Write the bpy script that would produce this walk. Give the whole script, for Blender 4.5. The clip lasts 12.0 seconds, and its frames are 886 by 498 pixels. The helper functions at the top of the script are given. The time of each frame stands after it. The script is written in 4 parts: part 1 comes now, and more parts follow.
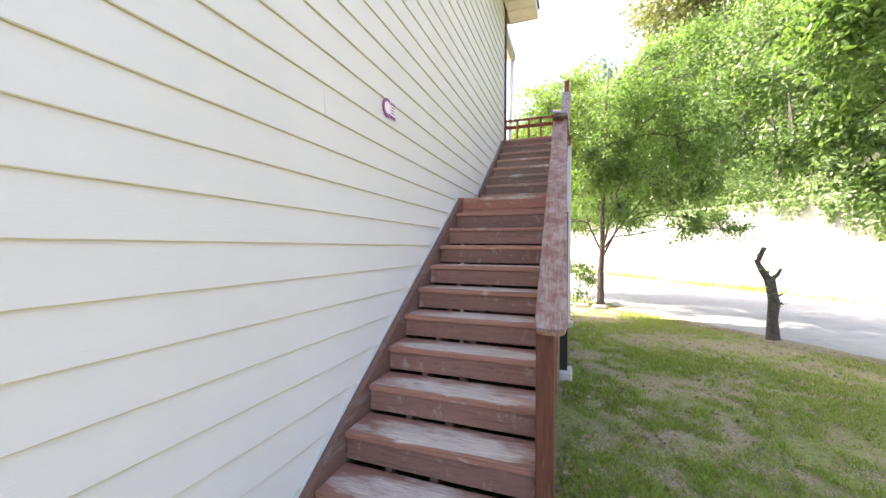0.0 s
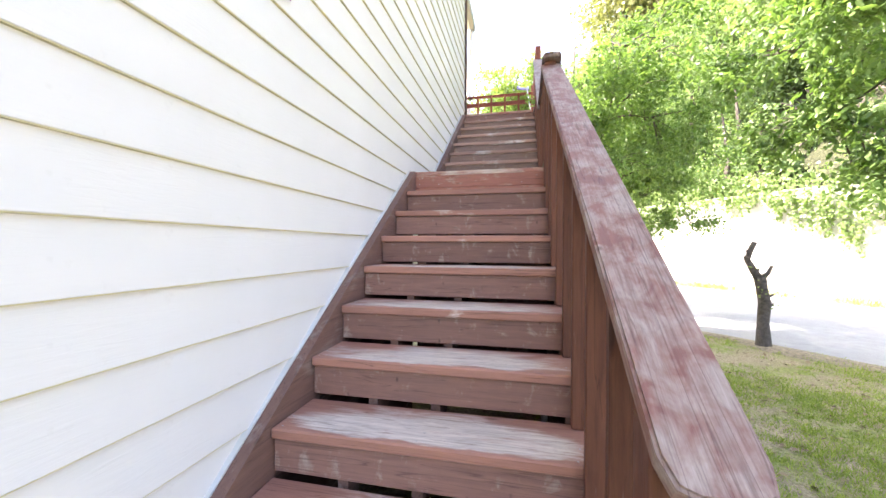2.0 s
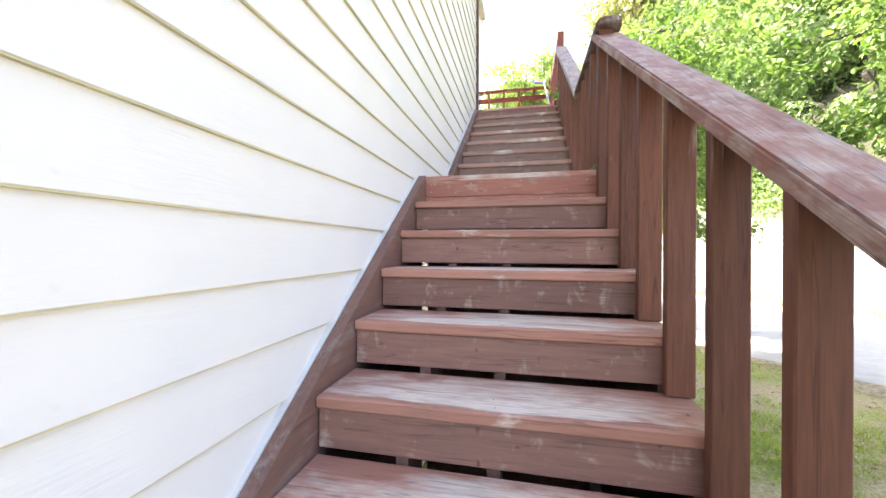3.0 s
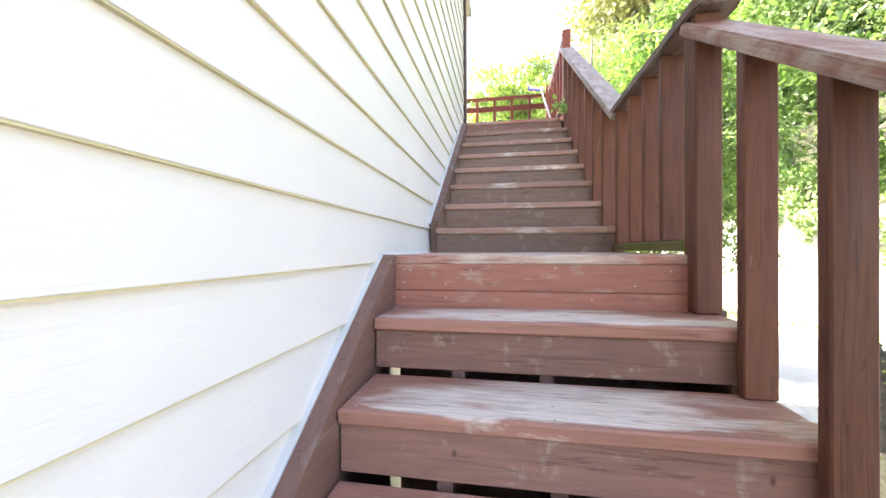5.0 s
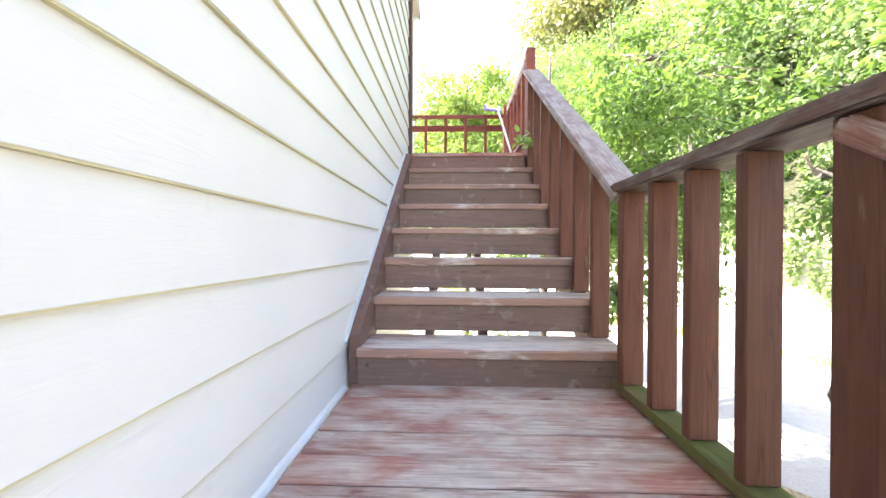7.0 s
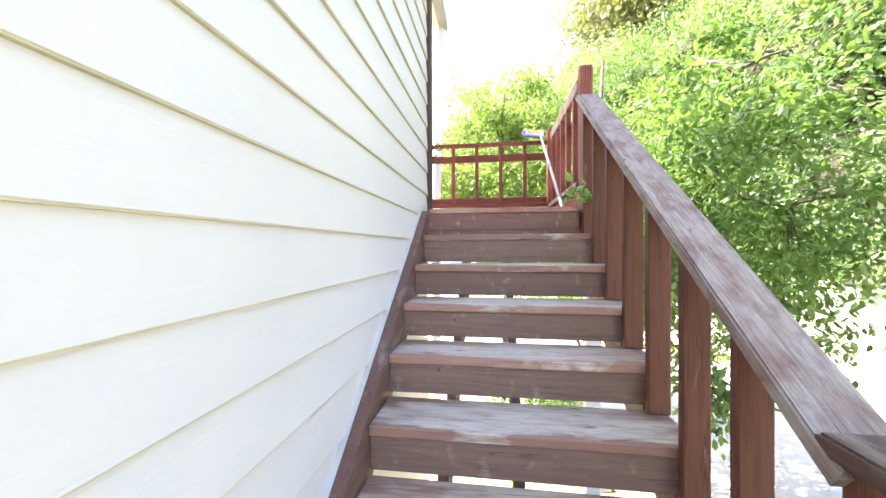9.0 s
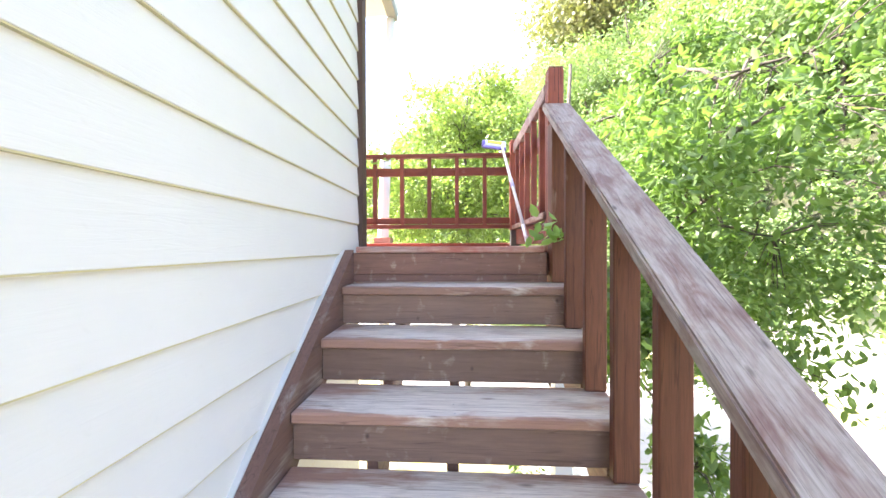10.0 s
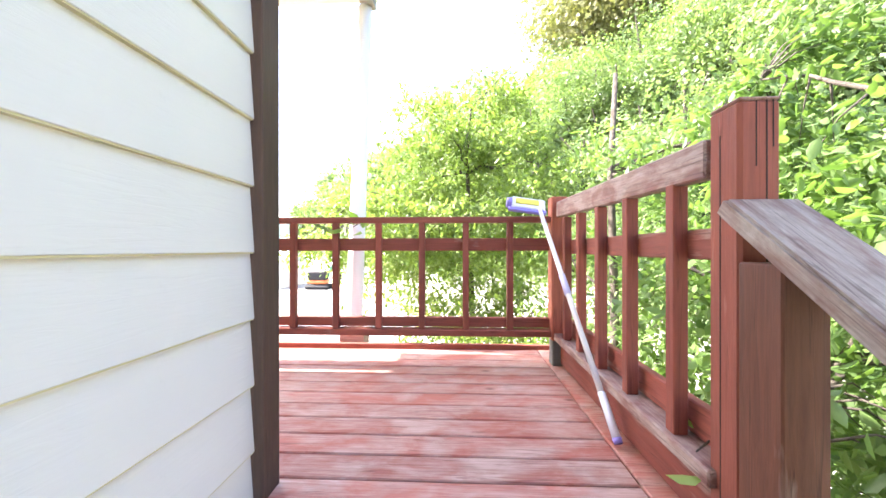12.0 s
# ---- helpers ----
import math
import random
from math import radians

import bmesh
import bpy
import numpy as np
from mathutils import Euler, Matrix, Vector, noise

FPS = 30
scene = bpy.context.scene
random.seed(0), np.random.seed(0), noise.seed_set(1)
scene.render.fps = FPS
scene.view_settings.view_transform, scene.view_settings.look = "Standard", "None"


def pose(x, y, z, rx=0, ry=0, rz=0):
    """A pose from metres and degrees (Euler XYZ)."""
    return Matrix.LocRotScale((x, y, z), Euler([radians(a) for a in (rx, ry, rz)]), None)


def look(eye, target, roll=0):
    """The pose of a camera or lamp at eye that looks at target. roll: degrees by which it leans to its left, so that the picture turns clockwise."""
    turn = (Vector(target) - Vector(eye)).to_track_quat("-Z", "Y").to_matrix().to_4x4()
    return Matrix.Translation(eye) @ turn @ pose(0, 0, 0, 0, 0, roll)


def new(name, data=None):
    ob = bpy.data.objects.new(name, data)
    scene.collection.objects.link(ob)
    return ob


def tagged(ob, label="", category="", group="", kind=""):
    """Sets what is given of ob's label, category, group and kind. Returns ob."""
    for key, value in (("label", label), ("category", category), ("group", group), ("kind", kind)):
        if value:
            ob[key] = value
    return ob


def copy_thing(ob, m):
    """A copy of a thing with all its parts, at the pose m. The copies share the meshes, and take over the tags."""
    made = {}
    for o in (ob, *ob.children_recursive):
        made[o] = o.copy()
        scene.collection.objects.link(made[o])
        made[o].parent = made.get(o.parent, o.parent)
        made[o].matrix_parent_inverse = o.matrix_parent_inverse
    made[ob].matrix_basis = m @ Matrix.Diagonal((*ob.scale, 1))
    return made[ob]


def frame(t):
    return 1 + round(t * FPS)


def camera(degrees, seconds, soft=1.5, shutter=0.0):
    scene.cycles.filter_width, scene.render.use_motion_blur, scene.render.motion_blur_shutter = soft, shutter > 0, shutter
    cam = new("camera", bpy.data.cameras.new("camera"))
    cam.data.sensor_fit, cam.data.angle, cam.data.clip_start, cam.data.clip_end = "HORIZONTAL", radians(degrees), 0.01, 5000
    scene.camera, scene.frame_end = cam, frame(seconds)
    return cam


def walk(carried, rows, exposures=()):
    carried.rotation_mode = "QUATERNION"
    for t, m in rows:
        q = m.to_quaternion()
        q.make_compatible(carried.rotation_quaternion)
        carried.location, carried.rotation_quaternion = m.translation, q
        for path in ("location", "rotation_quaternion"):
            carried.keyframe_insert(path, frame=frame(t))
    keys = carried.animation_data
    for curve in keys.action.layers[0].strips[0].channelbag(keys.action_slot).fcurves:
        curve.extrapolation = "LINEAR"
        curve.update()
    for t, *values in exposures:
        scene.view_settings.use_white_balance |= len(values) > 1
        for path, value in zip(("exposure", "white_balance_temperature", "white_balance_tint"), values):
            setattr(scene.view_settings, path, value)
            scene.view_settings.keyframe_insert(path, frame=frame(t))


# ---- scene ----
cam = camera(100.82, 12.0, soft=1.5)
# seconds, x, y, z, yaw, pitch, roll
ROWS = [
    (0.0, 1.288, -1.585, 1.477, 19.822, -0.308, -0.265),
    (0.5, 1.155, -1.355, 1.459, 16.129, -0.642, 0.102),
    (1.0, 0.995, -1.11, 1.438, 17.701, -0.447, 0.046),
    (1.5, 0.986, -0.725, 1.444, 15.569, -0.499, 0.079),
    (2.0, 0.918, -0.38, 1.428, 12.396, -0.454, -0.162),
    (2.5, 0.755, 0.011, 1.523, 13.047, -0.273, -0.155),
    (2.7, 0.703, 0.132, 1.544, 13.547, -0.152, -0.171),
    (4.3, 0.534, 0.995, 1.937, 2.535, -0.322, 0.134),
    (4.5, 0.515, 1.074, 1.977, 4.938, -0.094, -0.048),
    (5.0, 0.433, 1.271, 2.098, 9.643, -0.005, 0.181),
    (5.5, 0.4, 1.467, 2.244, 5.841, -0.154, -0.092),
    (6.0, 0.456, 1.673, 2.4, 6.671, -0.069, 0.313),
    (6.5, 0.423, 1.857, 2.545, 5.997, -0.216, -0.174),
    (7.0, 0.415, 2.064, 2.674, 1.981, -0.309, -0.191),
    (7.2, 0.45, 2.135, 2.755, 4.3, -0.3, 0.05),
    (8.8, 0.463, 2.757, 3.241, 6.12, -0.295, 0.002),
    (9.0, 0.472, 2.849, 3.278, 8.01, -0.26, 0.19),
    (9.5, 0.512, 3.118, 3.444, 2.625, -0.401, -0.039),
    (10.0, 0.595, 3.478, 3.56, 3.042, -0.396, 0.128),
    (10.5, 0.609, 3.862, 3.663, 3.436, -0.186, -0.007),
    (11.0, 0.585, 4.252, 3.832, 0.441, -0.263, -0.133),
    (11.5, 0.542, 4.591, 4.082, 4.963, -0.107, 0.234),
    (12.0, 0.503, 4.8, 4.265, 2.548, -0.025, 0.047),
]
walk(cam, [(t, pose(x, y, z, 90 + pitch, roll, yaw)) for t, x, y, z, yaw, pitch, roll in ROWS],
     exposures=[(0.0, 2.44, 7000, 19), (1.5, 2.90, 7000, 20), (2.0, 3.02, 7000, 20), (5.0, 3.20, 6900, 18), (9.0, 3.08, 6700, 18), (11.0, 3.10, 6650, 20), (12.0, 2.97, 6600, 19)])

# ---------------------------------------------------------------- light
SUN_EL, SUN_FROM = 50.0, Vector((-1.0, 0.16))
world = bpy.data.worlds.new("sky")
scene.world = world
world.use_nodes = True
wn = world.node_tree.nodes
wn.clear()
sky = wn.new("ShaderNodeTexSky")
sky.sky_type = "NISHITA"
sky.sun_disc = False
sky.sun_elevation = radians(SUN_EL)
sky.sun_rotation = math.atan2(SUN_FROM.x, SUN_FROM.y)
sky.air_density, sky.dust_density = 1.0, 3.0
bg = wn.new("ShaderNodeBackground")
bg.inputs["Strength"].default_value = 0.15
wo = wn.new("ShaderNodeOutputWorld")
world.node_tree.links.new(sky.outputs[0], bg.inputs["Color"])
world.node_tree.links.new(bg.outputs[0], wo.inputs["Surface"])

sun_data = bpy.data.lights.new("sun", "SUN")
sun_data.energy, sun_data.angle, sun_data.color = 4.2, radians(0.55), (1.0, 0.95, 0.87)
sun = new("sun", sun_data)
d = Vector((SUN_FROM.x, SUN_FROM.y, 0)).normalized() * math.cos(radians(SUN_EL)) + Vector((0, 0, math.sin(radians(SUN_EL))))
sun.matrix_world = look(d * 40, (0, 0, 0))


# ---------------------------------------------------------------- materials
def mat(name):
    m = bpy.data.materials.new(name)
    m.use_nodes = True
    nt = m.node_tree
    return m, nt, nt.nodes["Principled BSDF"]


def node(nt, kind, **props):
    n = nt.nodes.new(kind)
    for k, v in props.items():
        if k in n.inputs:
            n.inputs[k].default_value = v
    return n


def coords(nt, scale=(1, 1, 1), space="Object", rot=(0, 0, 0)):
    c = nt.nodes.new("ShaderNodeTexCoord")
    m = nt.nodes.new("ShaderNodeMapping")
    m.inputs["Scale"].default_value = scale
    m.inputs["Rotation"].default_value = rot
    nt.links.new(c.outputs[space], m.inputs["Vector"])
    return m.outputs[0]


def shifted(nt, vec, amount=37.0):
    """Coordinates moved by the object's random number, so alike pieces differ."""
    info = nt.nodes.new("ShaderNodeObjectInfo")
    mul = nt.nodes.new("ShaderNodeMath")
    mul.operation = "MULTIPLY"
    mul.inputs[1].default_value = amount
    nt.links.new(info.outputs["Random"], mul.inputs[0])
    add = nt.nodes.new("ShaderNodeVectorMath")
    add.operation = "ADD"
    nt.links.new(vec, add.inputs[0])
    nt.links.new(mul.outputs[0], add.inputs[1])
    return add.outputs[0]


def noise_tex(nt, vec, scale, detail=4.0, rough=0.6, distort=0.0):
    n = nt.nodes.new("ShaderNodeTexNoise")
    n.inputs["Scale"].default_value, n.inputs["Detail"].default_value = scale, detail
    n.inputs["Roughness"].default_value, n.inputs["Distortion"].default_value = rough, distort
    nt.links.new(vec, n.inputs["Vector"])
    return n.outputs["Fac"]


def ramp(nt, fac, stops):
    r = nt.nodes.new("ShaderNodeValToRGB")
    while len(r.color_ramp.elements) < len(stops):
        r.color_ramp.elements.new(0.5)
    for e, (p, c) in zip(r.color_ramp.elements, stops):
        e.position = p
        e.color = (*c, 1) if len(c) == 3 else c
    nt.links.new(fac, r.inputs[0])
    return r.outputs[0]


def grey(v):
    return (v, v, v)


def mix(nt, fac, a, b, blend="MIX"):
    m = nt.nodes.new("ShaderNodeMix")
    m.data_type, m.blend_type = "RGBA", blend
    for sock, v in ((m.inputs["Factor"], fac), (m.inputs["A"], a), (m.inputs["B"], b)):
        if isinstance(v, (int, float)):
            sock.default_value = v
        elif isinstance(v, tuple):
            sock.default_value = (*v, 1)
        else:
            nt.links.new(v, sock)
    return m.outputs["Result"]


def maths(nt, op, a, b=None):
    m = nt.nodes.new("ShaderNodeMath")
    m.operation = op
    for sock, v in zip(m.inputs, (a, b)):
        if v is None:
            continue
        if isinstance(v, (int, float)):
            sock.default_value = v
        else:
            nt.links.new(v, sock)
    return m.outputs[0]


def bump(nt, bsdf, height, strength=0.3, dist=0.01):
    b = nt.nodes.new("ShaderNodeBump")
    b.inputs["Strength"].default_value, b.inputs["Distance"].default_value = strength, dist
    nt.links.new(height, b.inputs["Height"])
    nt.links.new(b.outputs[0], bsdf.inputs["Normal"])


def wood(name, along, paint, dark, bare, wear, rough=0.62, centre=0.0, patchy=None, lip=False):
    """Stained softwood. along: the axis of the grain. wear: how much of the stain is gone."""
    m, nt, b = mat(name)
    stretch = {"x": (1.2, 14, 14), "y": (14, 1.2, 14), "z": (14, 14, 1.2)}[along]
    patch = {"x": (1.6, 6, 6), "y": (6, 1.6, 6), "z": (6, 6, 1.3)}[along]
    patch = patchy or patch
    g = shifted(nt, coords(nt, stretch))
    p = shifted(nt, coords(nt, patch))
    grain = noise_tex(nt, g, 4.0, 6, 0.65, 0.6)
    fine = noise_tex(nt, g, 17.0, 3, 0.6)
    blot = noise_tex(nt, p, 1.6, 4, 0.6, 0.4)
    col = mix(nt, ramp(nt, grain, [(0.2, grey(0)), (0.75, grey(1))]), dark, paint)
    info = nt.nodes.new("ShaderNodeObjectInfo")
    tone = maths(nt, "MULTIPLY_ADD", info.outputs["Random"], 0.35)
    nt.nodes[tone.node.name].inputs[2].default_value = 0.82
    hsv = nt.nodes.new("ShaderNodeHueSaturation")
    nt.links.new(tone, hsv.inputs["Value"])
    nt.links.new(col, hsv.inputs["Color"])
    col = hsv.outputs[0]
    mixed = maths(nt, "ADD", maths(nt, "MULTIPLY", blot, 0.86), maths(nt, "MULTIPLY", grain, 0.14))
    if centre:
        # foot traffic wears the middle of a board, not its ends
        tc = nt.nodes.new("ShaderNodeTexCoord")
        sx = nt.nodes.new("ShaderNodeSeparateXYZ")
        nt.links.new(tc.outputs["Object"], sx.inputs[0])
        off = maths(nt, "POWER", maths(nt, "ABSOLUTE", sx.outputs["X"]), 2.0)
        off = maths(nt, "ADD", off, maths(nt, "MULTIPLY", maths(nt, "POWER", maths(nt, "ABSOLUTE", sx.outputs["Y"]), 2.0), 0.0 if lip else 9.0))
        if lip:
            # the nose and the back of a tread keep their stain
            wob = maths(nt, "MULTIPLY", maths(nt, "SUBTRACT", blot, 0.5), 0.06)
            yy = maths(nt, "ADD", sx.outputs["Y"], wob)
            front = maths(nt, "MAXIMUM", maths(nt, "SUBTRACT", -0.108, yy), 0.0)
            back = maths(nt, "MAXIMUM", maths(nt, "SUBTRACT", yy, 0.005), 0.0)
            off = maths(nt, "ADD", off, maths(nt, "ADD", maths(nt, "MULTIPLY", front, 16.0), maths(nt, "MULTIPLY", back, 2.2)))
        mixed = maths(nt, "SUBTRACT", mixed, maths(nt, "MULTIPLY", off, centre))
    fib = {"x": (2.4, 52, 52), "y": (52, 2.4, 52), "z": (52, 52, 1.6)}[along]
    fibre = noise_tex(nt, shifted(nt, coords(nt, fib)), 2.6, 5, 0.7, 0.3)
    if wear > 0:
        # the stain is lost along the fibres; bare wood greys, with dark dirt left in the grain
        lo = 0.72 - 0.3 * wear
        soft_edge = maths(nt, "ADD", mixed, maths(nt, "MULTIPLY", maths(nt, "SUBTRACT", fibre, 0.5), 0.11))
        mask = ramp(nt, soft_edge, [(lo - 0.05, grey(0)), (lo + 0.04, grey(0.36)), (lo + 0.17, grey(0.78))])
        dirt = noise_tex(nt, shifted(nt, coords(nt, patch), 11.0), 3.1, 4, 0.65, 0.5)
        greyed = mix(nt, ramp(nt, fibre, [(0.36, grey(0)), (0.62, grey(1))]), tuple(c * 0.66 for c in bare), bare)
        greyed = mix(nt, maths(nt, "MULTIPLY", ramp(nt, dirt, [(0.50, grey(0)), (0.68, grey(1))]), 0.55), greyed, tuple(c * 0.50 for c in bare))
        col = mix(nt, mask, col, greyed)
    col = mix(nt, maths(nt, "MULTIPLY", ramp(nt, fibre, [(0.30, grey(1)), (0.44, grey(0))]), 0.28), col, tuple(c * 0.45 for c in dark))
    # knots
    v = nt.nodes.new("ShaderNodeTexVoronoi")
    v.inputs["Scale"].default_value = 1.1
    nt.links.new(p, v.inputs["Vector"])
    knot = ramp(nt, v.outputs["Distance"], [(0.03, grey(1)), (0.1, grey(0))])
    col = mix(nt, maths(nt, "MULTIPLY", knot, 0.7), col, tuple(c * 0.35 for c in dark))
    # long drying cracks
    ck = {"x": (0.5, 16, 16), "y": (16, 0.5, 16), "z": (16, 16, 0.5)}[along]
    cn = noise_tex(nt, shifted(nt, coords(nt, ck)), 2.2, 2, 0.5, 0.3)
    crack = ramp(nt, maths(nt, "ABSOLUTE", maths(nt, "SUBTRACT", cn, 0.57)), [(0.004, grey(1)), (0.013, grey(0))])
    col = mix(nt, maths(nt, "MULTIPLY", crack, 0.42), col, tuple(c * 0.3 for c in dark))
    b.inputs["Specular IOR Level"].default_value = 0.32
    nt.links.new(col, b.inputs["Base Color"])
    nt.links.new(ramp(nt, mixed, [(0.3, grey(rough - 0.12)), (0.7, grey(rough + 0.2))]), b.inputs["Roughness"])
    bump(nt, b, maths(nt, "ADD", grain, maths(nt, "MULTIPLY", fine, 0.4)), 0.3, 0.003)
    return m


BROWN, BROWN_D, BARE = (0.172, 0.066, 0.037), (0.078, 0.029, 0.018), (0.52, 0.46, 0.39)
RED, RED_D = (0.28, 0.076, 0.052), (0.165, 0.044, 0.032)
M_TREAD = wood("worn_tread_wood", "x", (0.40, 0.195, 0.140), (0.26, 0.128, 0.094), (0.76, 0.69, 0.60), 1.52, centre=0.85, patchy=(2.4, 7.5, 5), lip=True)
M_TREAD_U = wood("greyed_tread_wood", "x", (0.35, 0.205, 0.155), (0.23, 0.138, 0.106), (0.74, 0.68, 0.60), 1.55, centre=0.60, patchy=(2.4, 7.5, 5), lip=True)
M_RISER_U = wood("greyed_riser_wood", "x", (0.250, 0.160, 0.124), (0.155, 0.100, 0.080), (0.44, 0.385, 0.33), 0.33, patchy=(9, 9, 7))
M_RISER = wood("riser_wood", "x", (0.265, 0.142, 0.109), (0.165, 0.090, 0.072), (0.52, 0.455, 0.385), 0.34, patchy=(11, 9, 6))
M_LANDING = wood("landing_wood", "x", (0.37, 0.160, 0.116), (0.24, 0.106, 0.079), (0.62, 0.55, 0.465), 1.12, centre=0.30, patchy=(2.6, 5.0, 5))
M_DECK = wood("deck_wood", "x", (0.41, 0.132, 0.096), (0.28, 0.090, 0.068), (0.55, 0.41, 0.36), 0.92, patchy=(2.6, 4.2, 5))
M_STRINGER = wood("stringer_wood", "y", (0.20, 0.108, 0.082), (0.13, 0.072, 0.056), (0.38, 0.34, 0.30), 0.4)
M_POST = wood("post_wood", "z", BROWN, BROWN_D, BARE, 0.12)
M_HANDRAIL_U = wood("grey_handrail_wood", "y", (0.23, 0.125, 0.095), (0.14, 0.080, 0.064), (0.44, 0.385, 0.335), 1.05, patchy=(11, 5, 9))
M_POSTRED = wood("red_post_wood", "z", (0.36, 0.105, 0.066), (0.22, 0.064, 0.042), BARE, 0.15)
M_HANDRAIL = wood("handrail_wood", "y", (0.30, 0.132, 0.094), (0.19, 0.086, 0.063), (0.47, 0.385, 0.325), 0.86, patchy=(10, 6.5, 9))
M_HANDRAIL_D = wood("dark_weathered_handrail", "y", (0.17, 0.092, 0.066), (0.085, 0.050, 0.038), (0.36, 0.31, 0.265), 0.7, patchy=(9, 3.4, 9))
M_REDX = wood("red_rail_wood_x", "x", RED, RED_D, BARE, 0.12)
M_REDY = wood("red_rail_wood_y", "y", RED, RED_D, BARE, 0.38)
M_REDZ = wood("red_rail_wood_z", "z", RED, RED_D, BARE, 0.10)
M_ALGAE = wood("algae_stained_wood", "y", (0.15, 0.11, 0.045), (0.085, 0.065, 0.03), (0.13, 0.16, 0.035), 1.0)
M_RAILTOP = wood("weathered_top_rail", "y", (0.22, 0.10, 0.08), (0.12, 0.060, 0.050), (0.46, 0.38, 0.34), 0.95, patchy=(9, 4, 9))
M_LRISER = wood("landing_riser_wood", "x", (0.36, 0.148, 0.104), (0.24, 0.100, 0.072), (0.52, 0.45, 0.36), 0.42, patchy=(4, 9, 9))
M_CORNER = wood("corner_wood", "z", (0.105, 0.064, 0.048), (0.06, 0.038, 0.030), BARE, 0.1)


def siding_material():
    m, nt, b = mat("painted_siding")
    v = shifted(nt, coords(nt, (9, 0.9, 9)))
    w = coords(nt, (1, 1, 1))
    grain = noise_tex(nt, v, 7.0, 5, 0.6, 1.2)
    dirt = noise_tex(nt, w, 1.3, 5, 0.6)
    col = mix(nt, ramp(nt, dirt, [(0.35, grey(0)), (0.75, grey(1))]), (0.675, 0.667, 0.642), (0.62, 0.612, 0.585))
    col = mix(nt, maths(nt, "MULTIPLY", ramp(nt, noise_tex(nt, w, 16, 3, 0.7), [(0.66, grey(0)), (0.74, grey(1))]), 0.18), col, (0.5, 0.49, 0.45))
    nt.links.new(col, b.inputs["Base Color"])
    b.inputs["Roughness"].default_value = 0.5
    bump(nt, b, grain, 0.28, 0.004)
    return m


def plain(name, color, rough=0.5, metal=0.0, vary=0.12, scale=6.0, relief=0.15):
    m, nt, b = mat(name)
    v = coords(nt)
    n = noise_tex(nt, v, scale, 5, 0.65)
    col = mix(nt, n, tuple(c * (1 - vary) for c in color), tuple(min(1, c * (1 + vary)) for c in color))
    nt.links.new(col, b.inputs["Base Color"])
    b.inputs["Roughness"].default_value, b.inputs["Metallic"].default_value = rough, metal
    bump(nt, b, noise_tex(nt, v, scale * 6, 4, 0.6), relief, 0.004)
    return m


M_SIDING = siding_material()
M_TRIM = plain("white_trim_paint", (0.78, 0.78, 0.76), 0.45, vary=0.08)
M_FLASH = plain("dull_flashing", (0.52, 0.52, 0.50), 0.5, vary=0.15, scale=9)
M_SPLIT = plain("split_shadow", (0.035, 0.018, 0.014), 0.9)
M_SOFFIT = plain("cream_soffit", (0.66, 0.63, 0.52), 0.5)
M_ROOF = plain("dark_roofing", (0.10, 0.095, 0.09), 0.8, vary=0.3, scale=3)
M_BLACK = plain("black_painted_steel", (0.015, 0.015, 0.016), 0.4)
M_GALV = plain("pale_painted_steel", (0.62, 0.63, 0.64), 0.4, 0.0, 0.06)
M_CONCRETE = plain("footing_concrete", (0.48, 0.47, 0.44), 0.85, vary=0.25, scale=8, relief=0.5)
M_COLUMN = plain("white_column_paint", (0.82, 0.82, 0.83), 0.35, vary=0.04)
# olive caulk tone that also carries the shadow line of the siding lips
M_BEAD = plain("dirty_caulk_and_shade", (0.58, 0.54, 0.34), 0.9, vary=0.3, scale=3)
M_FOOT = plain("dull_grey_metal", (0.16, 0.165, 0.16), 0.6, 0.3, 0.2)
M_BEAM = plain("grey_beam_paint", (0.30, 0.30, 0.29), 0.5)
M_NAIL = plain("nail_steel", (0.45, 0.43, 0.41), 0.4, 0.8)


def two_tone(name, stops, scale, detail=6, rough=0.9, relief=0.6, dist=0.02, scale2=None, stops2=None, mask=None):
    m, nt, b = mat(name)
    v = coords(nt)
    n = noise_tex(nt, v, scale, detail, 0.65)
    col = ramp(nt, n, stops)
    if scale2:
        c2 = ramp(nt, noise_tex(nt, v, scale2, 5, 0.7), stops2)
        k = ramp(nt, noise_tex(nt, v, mask[0], 7, 0.68), [(mask[1], grey(0)), (mask[2], grey(1))])
        col = mix(nt, k, col, c2)
    nt.links.new(col, b.inputs["Base Color"])
    b.inputs["Roughness"].default_value = rough
    bump(nt, b, noise_tex(nt, v, scale * 1.7, 6, 0.7), relief, dist)
    return m


M_GROUND = two_tone("grassy_soil", [(0.35, (0.17, 0.20, 0.05)), (0.65, (0.38, 0.41, 0.13))], 30, 10, 0.95, 1.0, 0.03,
                    38, [(0.33, (0.22, 0.175, 0.10)), (0.67, (0.54, 0.45, 0.28))], (1.9, 0.40, 0.54))
M_SOIL = two_tone("dry_soil", [(0.35, (0.15, 0.12, 0.075)), (0.65, (0.36, 0.30, 0.20))], 26, 8, 0.95, 0.8, 0.02)
M_ROAD = two_tone("pale_concrete_road", [(0.3, (0.26, 0.26, 0.26)), (0.7, (0.38, 0.38, 0.37))], 5, 10, 0.9, 0.5, 0.006,
                  60, [(0.3, (0.22, 0.22, 0.22)), (0.7, (0.42, 0.42, 0.41))], (1.5, 0.45, 0.6))
